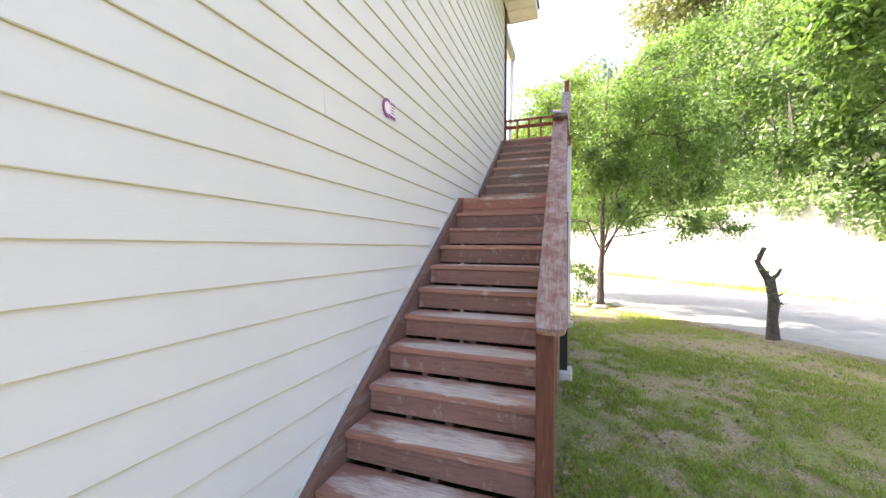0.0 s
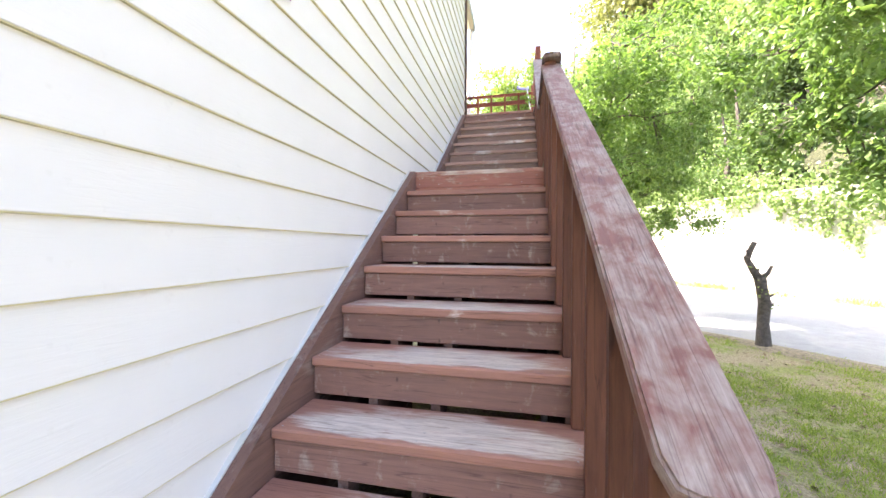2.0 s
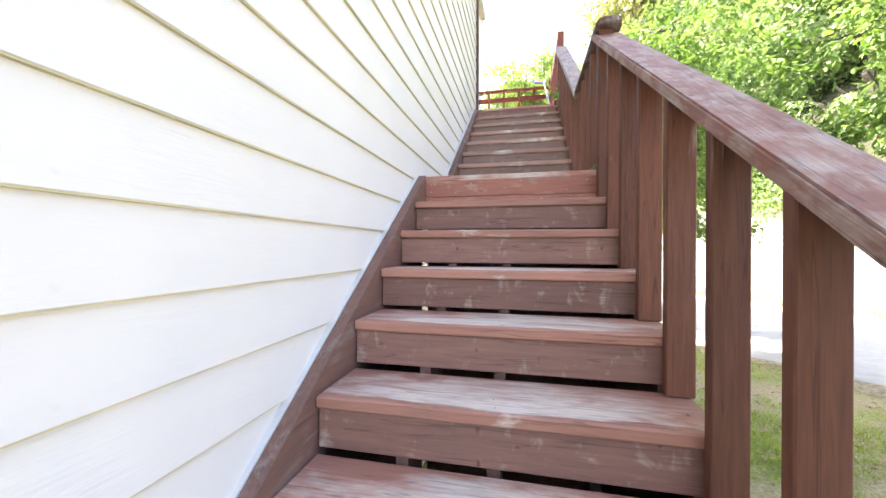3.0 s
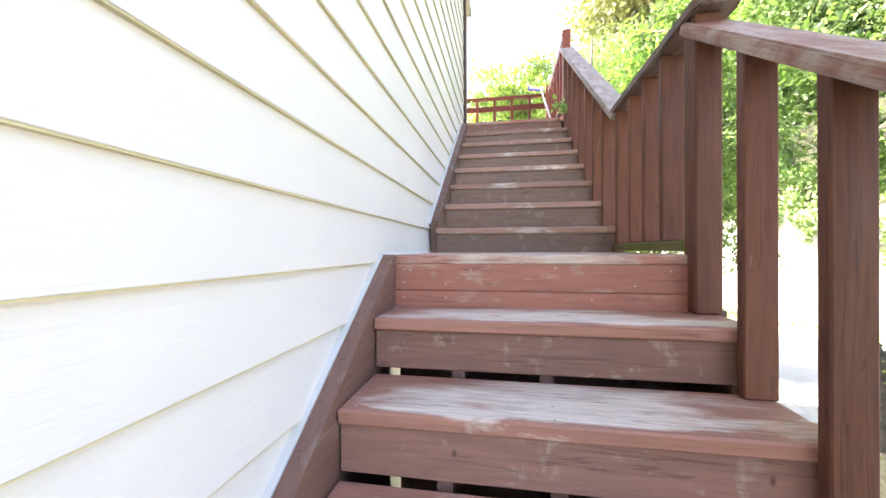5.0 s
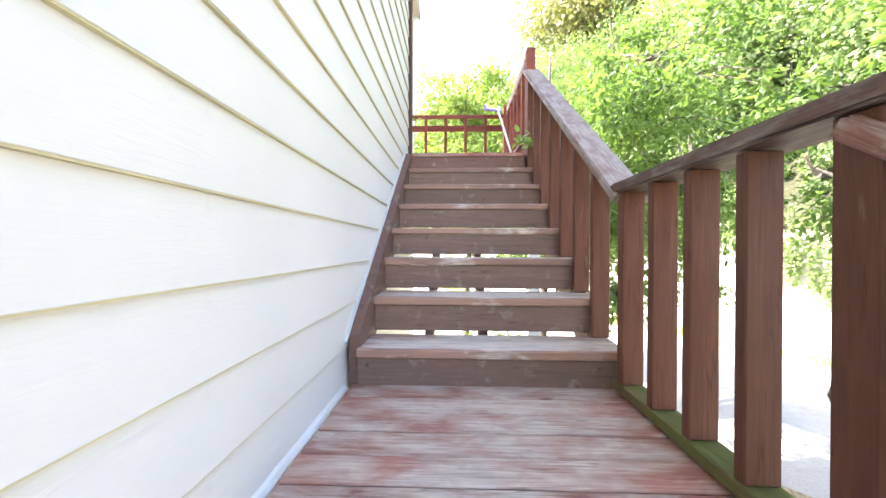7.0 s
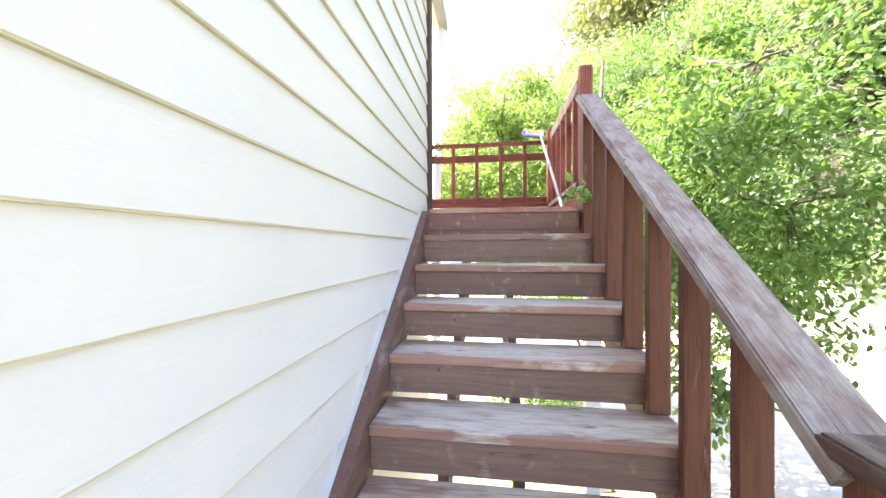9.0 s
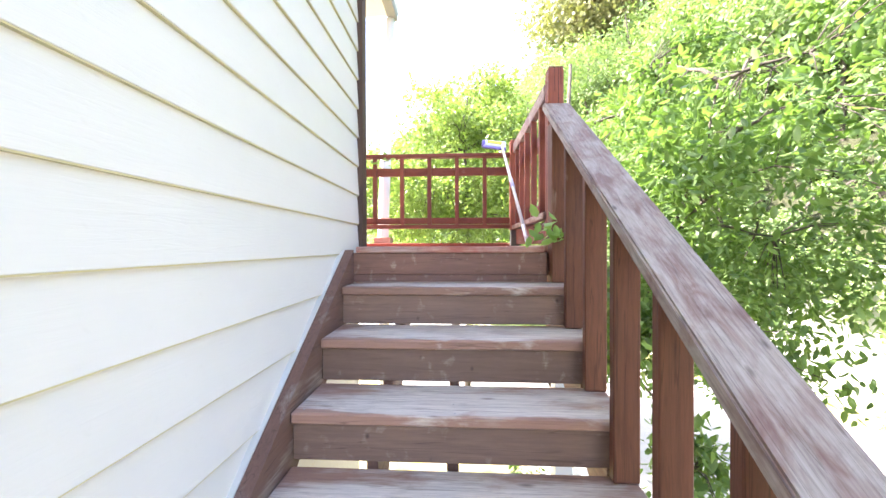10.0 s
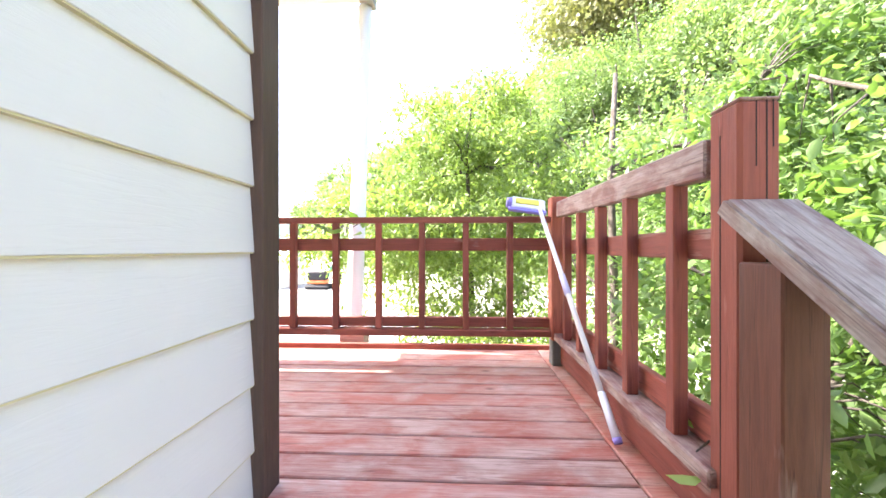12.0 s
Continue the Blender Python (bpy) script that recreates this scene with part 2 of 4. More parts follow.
M_WALLSTONE = two_tone("retaining_wall_concrete", [(0.3, (0.44, 0.43, 0.40)), (0.7, (0.60, 0.59, 0.56))], 2.5, 8, 0.9, 0.6, 0.02,
                       1.2, [(0.3, (0.30, 0.32, 0.24)), (0.7, (0.5, 0.5, 0.46))], (0.8, 0.55, 0.7))
M_HILL = two_tone("hill_soil", [(0.3, (0.022, 0.028, 0.012)), (0.7, (0.06, 0.065, 0.028))], 4.0, 6, 0.95, 0.8, 0.1)
M_BARK = two_tone("bark", [(0.3, (0.045, 0.037, 0.030)), (0.7, (0.13, 0.110, 0.09))], 14, 8, 0.95, 1.0, 0.02)
# bluish tones hold the haze of distance, as the air here is clear
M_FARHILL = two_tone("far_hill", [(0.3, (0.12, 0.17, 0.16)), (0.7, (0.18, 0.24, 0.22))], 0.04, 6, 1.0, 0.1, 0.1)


def leaf_material(name, dark, light, translucent=0.45, gloss=0.42):
    m, nt, b = mat(name)
    out = nt.nodes["Material Output"]
    geo = nt.nodes.new("ShaderNodeNewGeometry")
    v = coords(nt)
    big = noise_tex(nt, v, 0.7, 3, 0.6)
    k = maths(nt, "ADD", maths(nt, "MULTIPLY", geo.outputs["Random Per Island"], 0.65), maths(nt, "MULTIPLY", big, 0.35))
    col = mix(nt, k, dark, light)
    nt.links.new(col, b.inputs["Base Color"])
    b.inputs["Roughness"].default_value = gloss
    t = nt.nodes.new("ShaderNodeBsdfTranslucent")
    tc = mix(nt, 1.0, col, (1.0, 1.12, 0.5), "MULTIPLY")
    nt.links.new(tc, t.inputs["Color"])
    mx = nt.nodes.new("ShaderNodeMixShader")
    mx.inputs[0].default_value = translucent
    nt.links.new(b.outputs[0], mx.inputs[1])
    nt.links.new(t.outputs[0], mx.inputs[2])
    nt.links.new(mx.outputs[0], out.inputs["Surface"])
    return m


M_LEAF = leaf_material("cherry_leaf", (0.068, 0.140, 0.040), (0.235, 0.345, 0.125), 0.5)
M_LEAF2 = leaf_material("bright_leaf", (0.11, 0.18, 0.045), (0.32, 0.42, 0.145), 0.5)
M_FOREST = leaf_material("forest_leaf", (0.105, 0.180, 0.072), (0.29, 0.39, 0.19), 0.5)
M_SPRIG = leaf_material("fresh_leaf", (0.16, 0.30, 0.06), (0.36, 0.52, 0.16), 0.5)
# needle colours raised paler, to put the haze over the crest into them
M_PINE = leaf_material("pine_needles", (0.17, 0.19, 0.085), (0.36, 0.36, 0.19), 0.3)
M_IVY = leaf_material("ivy_leaf", (0.13, 0.21, 0.065), (0.28, 0.38, 0.15))
M_GRASS = leaf_material("grass_blade", (0.165, 0.25, 0.048), (0.48, 0.53, 0.17), 0.58)
M_LITTER = leaf_material("dead_leaf", (0.10, 0.065, 0.035), (0.42, 0.31, 0.19), 0.15, 0.8)


# ---------------------------------------------------------------- mesh helpers
def mesh_of(name, bm, material, smooth=False):
    me = bpy.data.meshes.new(name)
    bmesh.ops.recalc_face_normals(bm, faces=bm.faces)
    bm.to_mesh(me)
    bm.free()
    for p in me.polygons:
        p.use_smooth = smooth
    me.materials.append(material)
    return me


def box_into(bm, x0, x1, y0, y1, z0, z1):
    m = Matrix.Translation(((x0 + x1) / 2, (y0 + y1) / 2, (z0 + z1) / 2)) @ Matrix.Diagonal((x1 - x0, y1 - y0, z1 - z0, 1))
    return bmesh.ops.create_cube(bm, size=1, matrix=m)["verts"]


def box_bm(x0, x1, y0, y1, z0, z1, bevel=0.003):
    bm = bmesh.new()
    box_into(bm, x0, x1, y0, y1, z0, z1)
    if bevel:
        bmesh.ops.bevel(bm, geom=bm.edges[:], offset=bevel, segments=1, affect="EDGES")
    return bm


def thing(name, label, category, group="", kind="", at=(0, 0, 0)):
    e = new(name)
    e.location = at
    return tagged(e, label, category, group, kind)


def part(name, bm, material, parent, label="", smooth=False):
    ob = new(name, mesh_of(name, bm, material, smooth))
    ob.parent = parent
    if label:
        tagged(ob, label)
    return ob


def piece(name, me, parent, at, turn=(0, 0, 0)):
    ob = new(name, me)
    ob.parent = parent
    ob.location = at
    ob.rotation_euler = [radians(a) for a in turn]
    return ob


def structure(name, bm, material, label, category):
    ob = new(name, mesh_of(name, bm, material))
    return tagged(ob, label, category, kind="structure")


def board(name, size, at, material, parent, bevel=0.004, turn=(0, 0, 0), label=""):
    """A board of its own origin at its centre."""
    sx, sy, sz = (s / 2 for s in size)
    ob = part(name, box_bm(-sx, sx, -sy, sy, -sz, sz, bevel), material, parent, label)
    ob.location = at
    ob.rotation_euler = [radians(a) for a in turn]
    return ob


def extrude_profile(pts, axis, a, b):
    """A prism over a polygon in the plane across axis, from a to b."""
    bm = bmesh.new()
    def at(p, t):
        return {"x": (t, p[0], p[1]), "y": (p[0], t, p[1]), "z": (p[0], p[1], t)}[axis]
    lo = [bm.verts.new(at(p, a)) for p in pts]
    hi = [bm.verts.new(at(p, b)) for p in pts]
    bm.faces.new(lo)
    bm.faces.new(hi[::-1])
    n = len(pts)
    for i in range(n):
        bm.faces.new((lo[i], lo[(i + 1) % n], hi[(i + 1) % n], hi[i]))
    return bm


def tube_into(bm, pts, radii, sides=8):
    rings = []
    for i, p in enumerate(pts):
        p = Vector(p)
        a = Vector(pts[max(i - 1, 0)])
        c = Vector(pts[min(i + 1, len(pts) - 1)])
        t = (c - a).normalized()
        u = t.orthogonal().normalized()
        w = t.cross(u)
        rings.append([bm.verts.new(p + radii[i] * (math.cos(2 * math.pi * k / sides) * u + math.sin(2 * math.pi * k / sides) * w)) for k in range(sides)])
    for r0, r1 in zip(rings, rings[1:]):
        best = min(range(sides), key=lambda s: sum((r0[k].co - r1[(k + s) % sides].co).length for k in range(sides)))
        for k in range(sides):
            bm.faces.new((r0[k], r0[(k + 1) % sides], r1[(k + 1 + best) % sides], r1[(k + best) % sides]))
    bm.faces.new(rings[0][::-1])
    bm.faces.new(rings[-1])


def tube_bm(pts, radii, sides=8):
    bm = bmesh.new()
    tube_into(bm, pts, radii, sides)
    return bm


def leaves_mesh(name, base, along, side, length, width, material, fold=0.25, tri=False):
    """Many leaves in one mesh. base, along, side: n x 3 arrays; length, width: n."""
    n = len(base)
    up = np.cross(along, side)
    L, W = length[:, None], width[:, None]
    tip = base + along * L - up * L * 0.12
    left = base + along * L * 0.42 + side * W * 0.5 + up * W * fold * 0.5
    right = base + along * L * 0.42 - side * W * 0.5 + up * W * fold * 0.5
    me = bpy.data.meshes.new(name)
    if tri:
        verts = np.stack([base, left, tip, right], 1).reshape(-1, 3)
        idx = np.arange(n)[:, None] * 4
        faces = (idx + np.array([[0, 1, 2, 3]])).reshape(-1, 4)
    else:
        low_l = base + along * L * 0.24 + side * W * 0.42 + up * W * fold * 0.5
        low_r = base + along * L * 0.24 - side * W * 0.42 + up * W * fold * 0.5
        high_l = base + along * L * 0.62 + side * W * 0.44 + up * (W * fold * 0.4 - L * 0.04)
        high_r = base + along * L * 0.62 - side * W * 0.44 + up * (W * fold * 0.4 - L * 0.04)
        verts = np.stack([base, low_l, high_l, tip, high_r, low_r], 1).reshape(-1, 3)
        idx = np.arange(n)[:, None, None] * 6
        faces = (idx + np.array([[[0, 3, 2, 1], [0, 5, 4, 3]]])).reshape(-1, 4)
    k = faces.shape[1]
    me.vertices.add(len(verts))
    me.vertices.foreach_set("co", verts.astype(np.float32).ravel())
    me.loops.add(faces.size)
    me.loops.foreach_set("vertex_index", faces.astype(np.int32).ravel())
    me.polygons.add(len(faces))
    me.polygons.foreach_set("loop_start", np.arange(0, faces.size, k, dtype=np.int32))
    me.update(calc_edges=True)
    me.materials.append(material)
    return me


def unit(a):
    return a / np.maximum(np.linalg.norm(a, axis=-1, keepdims=True), 1e-9)


# ---------------------------------------------------------------- the plan
RISE, RUN, RUN2, RISE2, FLIGHT_Z = 0.187, 0.270, 0.2704, 0.1883, 2.0457
LAND_Z, LAND_Y, U1_Y, DECK_Y, DECK_Z = 2.075, 2.705, 3.625, 5.505, 3.561
DECK_AT = (0, 0.06, -0.024)             # the deck's own origin
X0, X1, XB = 0.0, 1.16, 1.075           # tread ends; inner face of the balusters
WALL_X, CORNER_Y, EAVE_Z = -0.064, 5.89, 6.28
STR_X = -0.050                          # wall side of the stringers


def nose(k):
    """Front edge and height of step k: 1 to 10 below the landing, 11 the landing, 12 to 18 above it."""
    if k <= 10:
        return (k - 1) * RUN, k * RISE
    if k == 11:
        return LAND_Y, LAND_Z
    if k <= 18:
        return U1_Y + (k - 12) * RUN2, FLIGHT_Z + (k - 11) * RISE2
    return DECK_Y, DECK_Z


# ---------------------------------------------------------------- ground, road, hill
ROAD_N = Vector((0.85, 0.53)).normalized()      # across the road
ROAD_T = Vector((-ROAD_N.y, ROAD_N.x))          # along it


def road_point(dist, along, z=0.0):
    p = ROAD_N * dist + ROAD_T * along
    return (p.x, p.y, z)


bm = bmesh.new()
bmesh.ops.create_grid(bm, x_segments=8, y_segments=8, size=900)
structure("ground", bm, M_GROUND, "patchy green lawn with bare sandy soil", "lawn")


def strip(d0, d1, a0, a1, z0, z1):
    bm = bmesh.new()
    lo = [bm.verts.new(road_point(d, a, z0)) for d, a in ((d0, a0), (d1, a0), (d1, a1), (d0, a1))]
    hi = [bm.verts.new(road_point(d, a, z1)) for d, a in ((d0, a0), (d1, a0), (d1, a1), (d0, a1))]
    bm.faces.new(lo[::-1])
    bm.faces.new(hi)
    for i in range(4):
        bm.faces.new((lo[i], lo[(i + 1) % 4], hi[(i + 1) % 4], hi[i]))
    return bm


LAWN_N, LAWN_D = Vector((0.7958, 0.6056)), 6.93        # the lawn's edge turns a little from the lane's far side
LAWN_T = Vector((-LAWN_N.y, LAWN_N.x))


def lawn_point(dist, along, z=0.0):
    p = LAWN_N * dist + LAWN_T * along
    return (p.x, p.y, z)


bm = bmesh.new()
near_edge = [lawn_point(LAWN_D + 0.05, a)[:2] for a in (-60, 160)]
far_edge = [road_point(12.9, a)[:2] for a in (160, -60)]
for z in (-0.1, 0.02):
    bm.faces.new([bm.verts.new((*p, z)) for p in near_edge + far_edge])
bm.verts.ensure_lookup_table()
for i in range(4):
    j = (i + 1) % 4
    bm.faces.new((bm.verts[i], bm.verts[j], bm.verts[4 + j], bm.verts[4 + i]))
structure("road", bm, M_ROAD, "pale worn concrete lane beside the lawn", "road")

# bare soil between lawn and lane, with a ragged edge
bm = bmesh.new()
prev = None
for i in range(90):
    al = -8 + i * 0.35
    inner = LAWN_D - 0.22 + 0.22 * noise.noise((al * 0.9, 0.3, 0)) + 0.1 * noise.noise((al * 3.1, 1.3, 0))
    outer = LAWN_D + 0.08 + 0.07 * noise.noise((al * 1.9, 7.3, 0))
    cur = [bm.verts.new(lawn_point(inner, al, 0.006)), bm.verts.new(lawn_point((inner + outer) / 2, al, 0.034)), bm.verts.new(lawn_point(outer, al, 0.026))]
    if prev:
        bm.faces.new((prev[0], prev[1], cur[1], cur[0]))
        bm.faces.new((prev[1], prev[2], cur[2], cur[1]))
    prev = cur
structure("verge", bm, M_SOIL, "strip of dry sandy soil along the lane", "soil")

RW = 14.0
WALL_TOP = 3.1
retaining = thing("retaining_wall", "tall pale concrete retaining wall with vines over it", "retaining wall", kind="structure")
panel_bm = strip(0, 0.35, -1.99, 1.99, -0.1, WALL_TOP)
panel_me = mesh_of("panel", panel_bm, M_WALLSTONE)
for i in range(-4, 26):
    p = road_point(RW, 4.0 * i)
    piece("panel", panel_me, retaining, (p[0], p[1], 0))
part("coping", strip(RW - 0.02, RW + 0.37, -18, 102, WALL_TOP, WALL_TOP + 0.04), M_WALLSTONE, retaining)


def hill_z(dist):
    u = dist - RW - 0.4
    return WALL_TOP + 19.0 * (1 - math.exp(-max(u, 0) / 14.0))


bm = bmesh.new()
rows = []
for i in range(28):
    dist = RW + 0.35 + (i / 27) ** 1.5 * 80
    rows.append([bm.verts.new(road_point(dist, -30 + 7 * j, hill_z(dist) + (noise.noise((dist * 0.2, j * 0.5, 0)) * 0.8 if i else -0.05))) for j in range(26)])
for r0, r1 in zip(rows, rows[1:]):
    for j in range(25):
        bm.faces.new((r0[j], r0[j + 1], r1[j + 1], r1[j]))
structure("hillside", bm, M_HILL, "steep wooded hillside above the retaining wall", "hillside")

# far ridge; its blue is distance haze put into the colour
bm = bmesh.new()
prev = None
for j in range(60):
    a = radians(40 + 100 * j / 59)
    r = 700
    h = 70 + 55 * noise.noise((j * 0.13, 3.1, 0)) + 12 * noise.noise((j * 0.6, 1.7, 0))
    cur = [bm.verts.new((r * math.cos(a), r * math.sin(a), -5)), bm.verts.new((1.12 * r * math.cos(a), 1.12 * r * math.sin(a), h))]
    if prev:
        bm.faces.new((prev[0], cur[0], cur[1], prev[1]))
    prev = cur
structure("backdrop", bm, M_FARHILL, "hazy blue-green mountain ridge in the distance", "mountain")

# ---------------------------------------------------------------- house
house_wall = thing("wall_east", "white lap-sided house wall, clean paint", "wall", kind="structure")
part("core", box_bm(-0.30, WALL_X - 0.03, -9.0, CORNER_Y - 0.03, -0.1, 7.0, 0), M_TRIM, house_wall)
EXPO, LAP_Z = 0.1841, 1.4948
sid = extrude_profile([(-0.010, 0.0), (-0.001, 0.0), (0.0, 0.0015), (-0.014, EXPO + 0.02), (-0.026, EXPO + 0.02)], "y", -9.0, CORNER_Y - 0.100)
sid_me = mesh_of("siding_board", sid, M_SIDING)
# strip under each lip: caulk line, with the lip's shadow put into its colour
bead_me = mesh_of("joint_bead", extrude_profile([(-0.014, -0.0042), (-0.0025, -0.0036), (-0.0025, -0.0002), (-0.014, -0.0002)], "y", -9.0, CORNER_Y - 0.100), M_BEAD)
for n in range(-8, 26):
    piece("siding_board", sid_me, house_wall, (WALL_X, 0, LAP_Z + EXPO * n))
    piece("joint_bead", bead_me, house_wall, (WALL_X, 0, LAP_Z + EXPO * n))
joint_me = mesh_of("butt_joint", extrude_profile([(-0.004, 0.003), (0.0012, 0.003), (-0.0122, EXPO - 0.003), (-0.018, EXPO - 0.003)], "y", -0.0014, 0.0014), M_BEAD)
piece("butt_joint", joint_me, house_wall, (WALL_X, 0.166, LAP_Z + EXPO * 4))
part("corner_board", box_bm(WALL_X - 0.035, WALL_X + 0.024, CORNER_Y - 0.100, CORNER_Y - 0.005, 3.40, 6.4), M_CORNER, house_wall, "dark weathered corner board")
structure("wall_north", box_bm(-9.0, -0.30, CORNER_Y - 0.22, CORNER_Y - 0.03, -0.1, 6.6, 0), M_SIDING, "white house front beyond the corner", "wall")
structure("wall_south", box_bm(-9.0, -0.30, -9.0, -8.8, -0.1, 6.6, 0), M_SIDING, "white rear house wall", "wall")
structure("wall_west", box_bm(-9.0, -8.8, -8.8, CORNER_Y - 0.22, -0.1, 6.6, 0), M_SIDING, "white far side house wall", "wall")

roof = thing("roof", "dark roof with cream soffit and fascia", "roof", kind="structure")
part("soffit", box_bm(-0.05, 0.50, -9.4, 6.3, EAVE_Z, EAVE_Z + 0.02, 0), M_SOFFIT, roof, "cream slatted soffit")
for i in range(30):
    part("soffit_rib", box_bm(-0.04, 0.49, 6.2 - 0.3 * i, 6.215 - 0.3 * i, EAVE_Z - 0.008, EAVE_Z, 0), M_SOFFIT, roof)
part("fascia", box_bm(0.50, 0.53, -9.4, 6.3, EAVE_Z - 0.02, EAVE_Z + 0.24), M_SOFFIT, roof, "cream fascia board")
part("end_fascia", box_bm(-9.3, 0.53, 6.302, 6.33, EAVE_Z - 0.02, EAVE_Z + 0.24), M_SOFFIT, roof)
part("covering", extrude_profile([(0.56, EAVE_Z + 0.24), (-4.5, EAVE_Z + 1.9), (-9.4, EAVE_Z + 0.24), (-9.4, EAVE_Z + 0.2), (0.56, EAVE_Z + 0.2)], "y", -9.5, 6.36), M_ROOF, roof)

porch = thing("porch_roof", "grey beam beyond the house corner, with added unseen slabs shading the deck", "porch roof", kind="structure")
# two unseen slabs, added and stepped so the sun lights one deck strip
part("shade_slab", box_bm(-9.0, -2.05, CORNER_Y - 0.02, 7.22, 6.16, 6.26), M_TRIM, porch)
part("shade_slab", box_bm(-2.05, -0.12, CORNER_Y - 0.02, 7.60, 6.16, 6.26), M_TRIM, porch)
part("beam", box_bm(-0.22, -0.12, CORNER_Y - 0.02, 7.54, 6.06, 6.155), M_BEAM, porch, "grey beam end")

column = thing("porch_column", "slim white round column behind the deck rail", "column", at=(-0.28, 7.50, 0))
part("shaft", tube_bm([(0, 0, 0.0), (0, 0, 3.75), (0.085, 0, 6.06)], [0.062, 0.062, 0.05], 16), M_COLUMN, column, smooth=True)
part("base", box_bm(-0.09, 0.09, -0.07, 0.09, 3.50, 3.66), M_DECK, column, "red-stained base block")

# slanted white flashing on the wall above the stringers
def slant(y0, z0, y1, z1, thick):
    return [(y0, z0), (y1, z1), (y1, z1 + thick), (y0, z0 + thick)]


flash = thing("flashing", "white flashing strip along the stair stringer", "flashing", kind="structure")
s1 = RISE / RUN
part("lower_strip", extrude_profile(slant(-0.35, RISE - 0.35 * s1 + 0.028, LAND_Y - 0.02, RISE + (LAND_Y - 0.02) * s1 + 0.028, 0.008), "x", WALL_X - 0.02, STR_X - 0.001), M_FLASH, flash)
bm = bmesh.new()
prev = None
for i in range(41):
    yy = LAND_Y + (U1_Y - LAND_Y) * i / 40
    w = 0.009 + 0.005 * noise.noise((yy * 9, 0.4, 0)) + 0.004 * noise.noise((yy * 31, 2.4, 0))
    h = LAND_Z + 0.000 + 0.004 * noise.noise((yy * 13, 5.4, 0))
    cur = [bm.verts.new(p) for p in ((WALL_X - 0.005, yy, h + 0.006), (WALL_X + w, yy, h), (WALL_X + w + 0.010, yy, LAND_Z - 0.012), (WALL_X - 0.005, yy, LAND_Z - 0.03))]
    if prev:
        for q in range(4):
            bm.faces.new((prev[q], prev[(q + 1) % 4], cur[(q + 1) % 4], cur[q]))
    else:
        bm.faces.new(cur)
    prev = cur
bm.faces.new(prev[::-1])
part("landing_caulk", bm, M_SIDING, flash, "uneven white caulk between landing and siding")
s2 = RISE2 / RUN2
zu = FLIGHT_Z + RISE2
part("upper_strip", extrude_profile(slant(U1_Y, zu + 0.024, DECK_Y - 0.05, zu + (DECK_Y - 0.05 - U1_Y) * s2 + 0.024, 0.009), "x", WALL_X - 0.02, STR_X - 0.001), M_FLASH, flash)

# ---------------------------------------------------------------- staircase
stairs = thing("staircase", "weathered red-brown wooden outdoor stair with worn grey treads", "staircase")


def stringer(name, x0, x1, y0, z0, y1, z1, drop=0.26, lift=0.03):
    return part(name, extrude_profile([(y0, z0 - drop), (y1, z1 - drop), (y1, z1 + lift), (y0, z0 + lift)], "x", x0, x1), M_STRINGER, stairs)


def cut_stringer(name, ks, x0, x1):
    """A notched middle stringer under the treads."""
    pts = []
    for k in ks:
        y, z = nose(k)
        y2 = nose(k + 1)[0]
        pts += [(y + 0.03, z - 0.042), (y2 + 0.03, z - 0.042)]
    y, z = nose(ks[0])
    ye, ze = nose(ks[-1])
    pts += [(pts[-1][0], ze - 0.30), (y + 0.1, max(z - 0.30, 0.0))]
    return part(name, extrude_profile(pts, "x", x0, x1), M_STRINGER, stairs)


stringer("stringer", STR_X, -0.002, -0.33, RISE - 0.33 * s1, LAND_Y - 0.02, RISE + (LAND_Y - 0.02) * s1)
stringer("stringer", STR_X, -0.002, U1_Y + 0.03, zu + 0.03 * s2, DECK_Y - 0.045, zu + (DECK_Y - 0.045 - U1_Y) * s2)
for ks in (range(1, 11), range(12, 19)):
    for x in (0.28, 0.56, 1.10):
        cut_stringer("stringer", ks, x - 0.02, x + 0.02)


rng = random.Random(4)
for k in list(range(1, 11)) + list(range(12, 19)):
    y, z = nose(k)
    yn = nose(k + 1)[0]
    depth = yn + (0.012 if k < 17 else 0.034) - y
    tilt = rng.uniform(-0.08, 0.08)
    xl = -0.014 if k == 12 else X0
    board("tread", (X1 - xl, depth, 0.04), ((xl + X1) / 2, y + depth / 2, z - 0.02 - 0.0015 * rng.random()), M_TREAD if k <= 10 else M_TREAD_U, stairs, 0.006, (0, tilt, 0))
    h = (0.127 if k <= 10 else 0.130 if k < 17 else 0.138 if k == 17 else 0.1425) + rng.uniform(-0.003, 0.003)
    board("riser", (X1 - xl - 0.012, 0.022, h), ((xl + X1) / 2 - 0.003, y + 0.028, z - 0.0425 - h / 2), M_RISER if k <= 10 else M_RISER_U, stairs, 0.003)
# landing
land = nose(11)
n_boards = 7
bw = (U1_Y + 0.03 - LAND_Y) / n_boards
for i in range(n_boards):
    board("landing_board", (X1 + 0.036, bw - 0.007, 0.036), ((X1 - 0.038) / 2, LAND_Y + bw * (i + 0.5), LAND_Z - 0.018 - 0.002 * rng.random()), M_LANDING, stairs, 0.004)
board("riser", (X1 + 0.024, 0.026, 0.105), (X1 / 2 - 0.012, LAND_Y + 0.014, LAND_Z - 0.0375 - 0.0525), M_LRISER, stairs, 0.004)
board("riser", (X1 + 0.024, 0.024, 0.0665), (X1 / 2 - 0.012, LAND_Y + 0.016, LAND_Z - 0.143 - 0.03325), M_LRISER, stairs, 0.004)
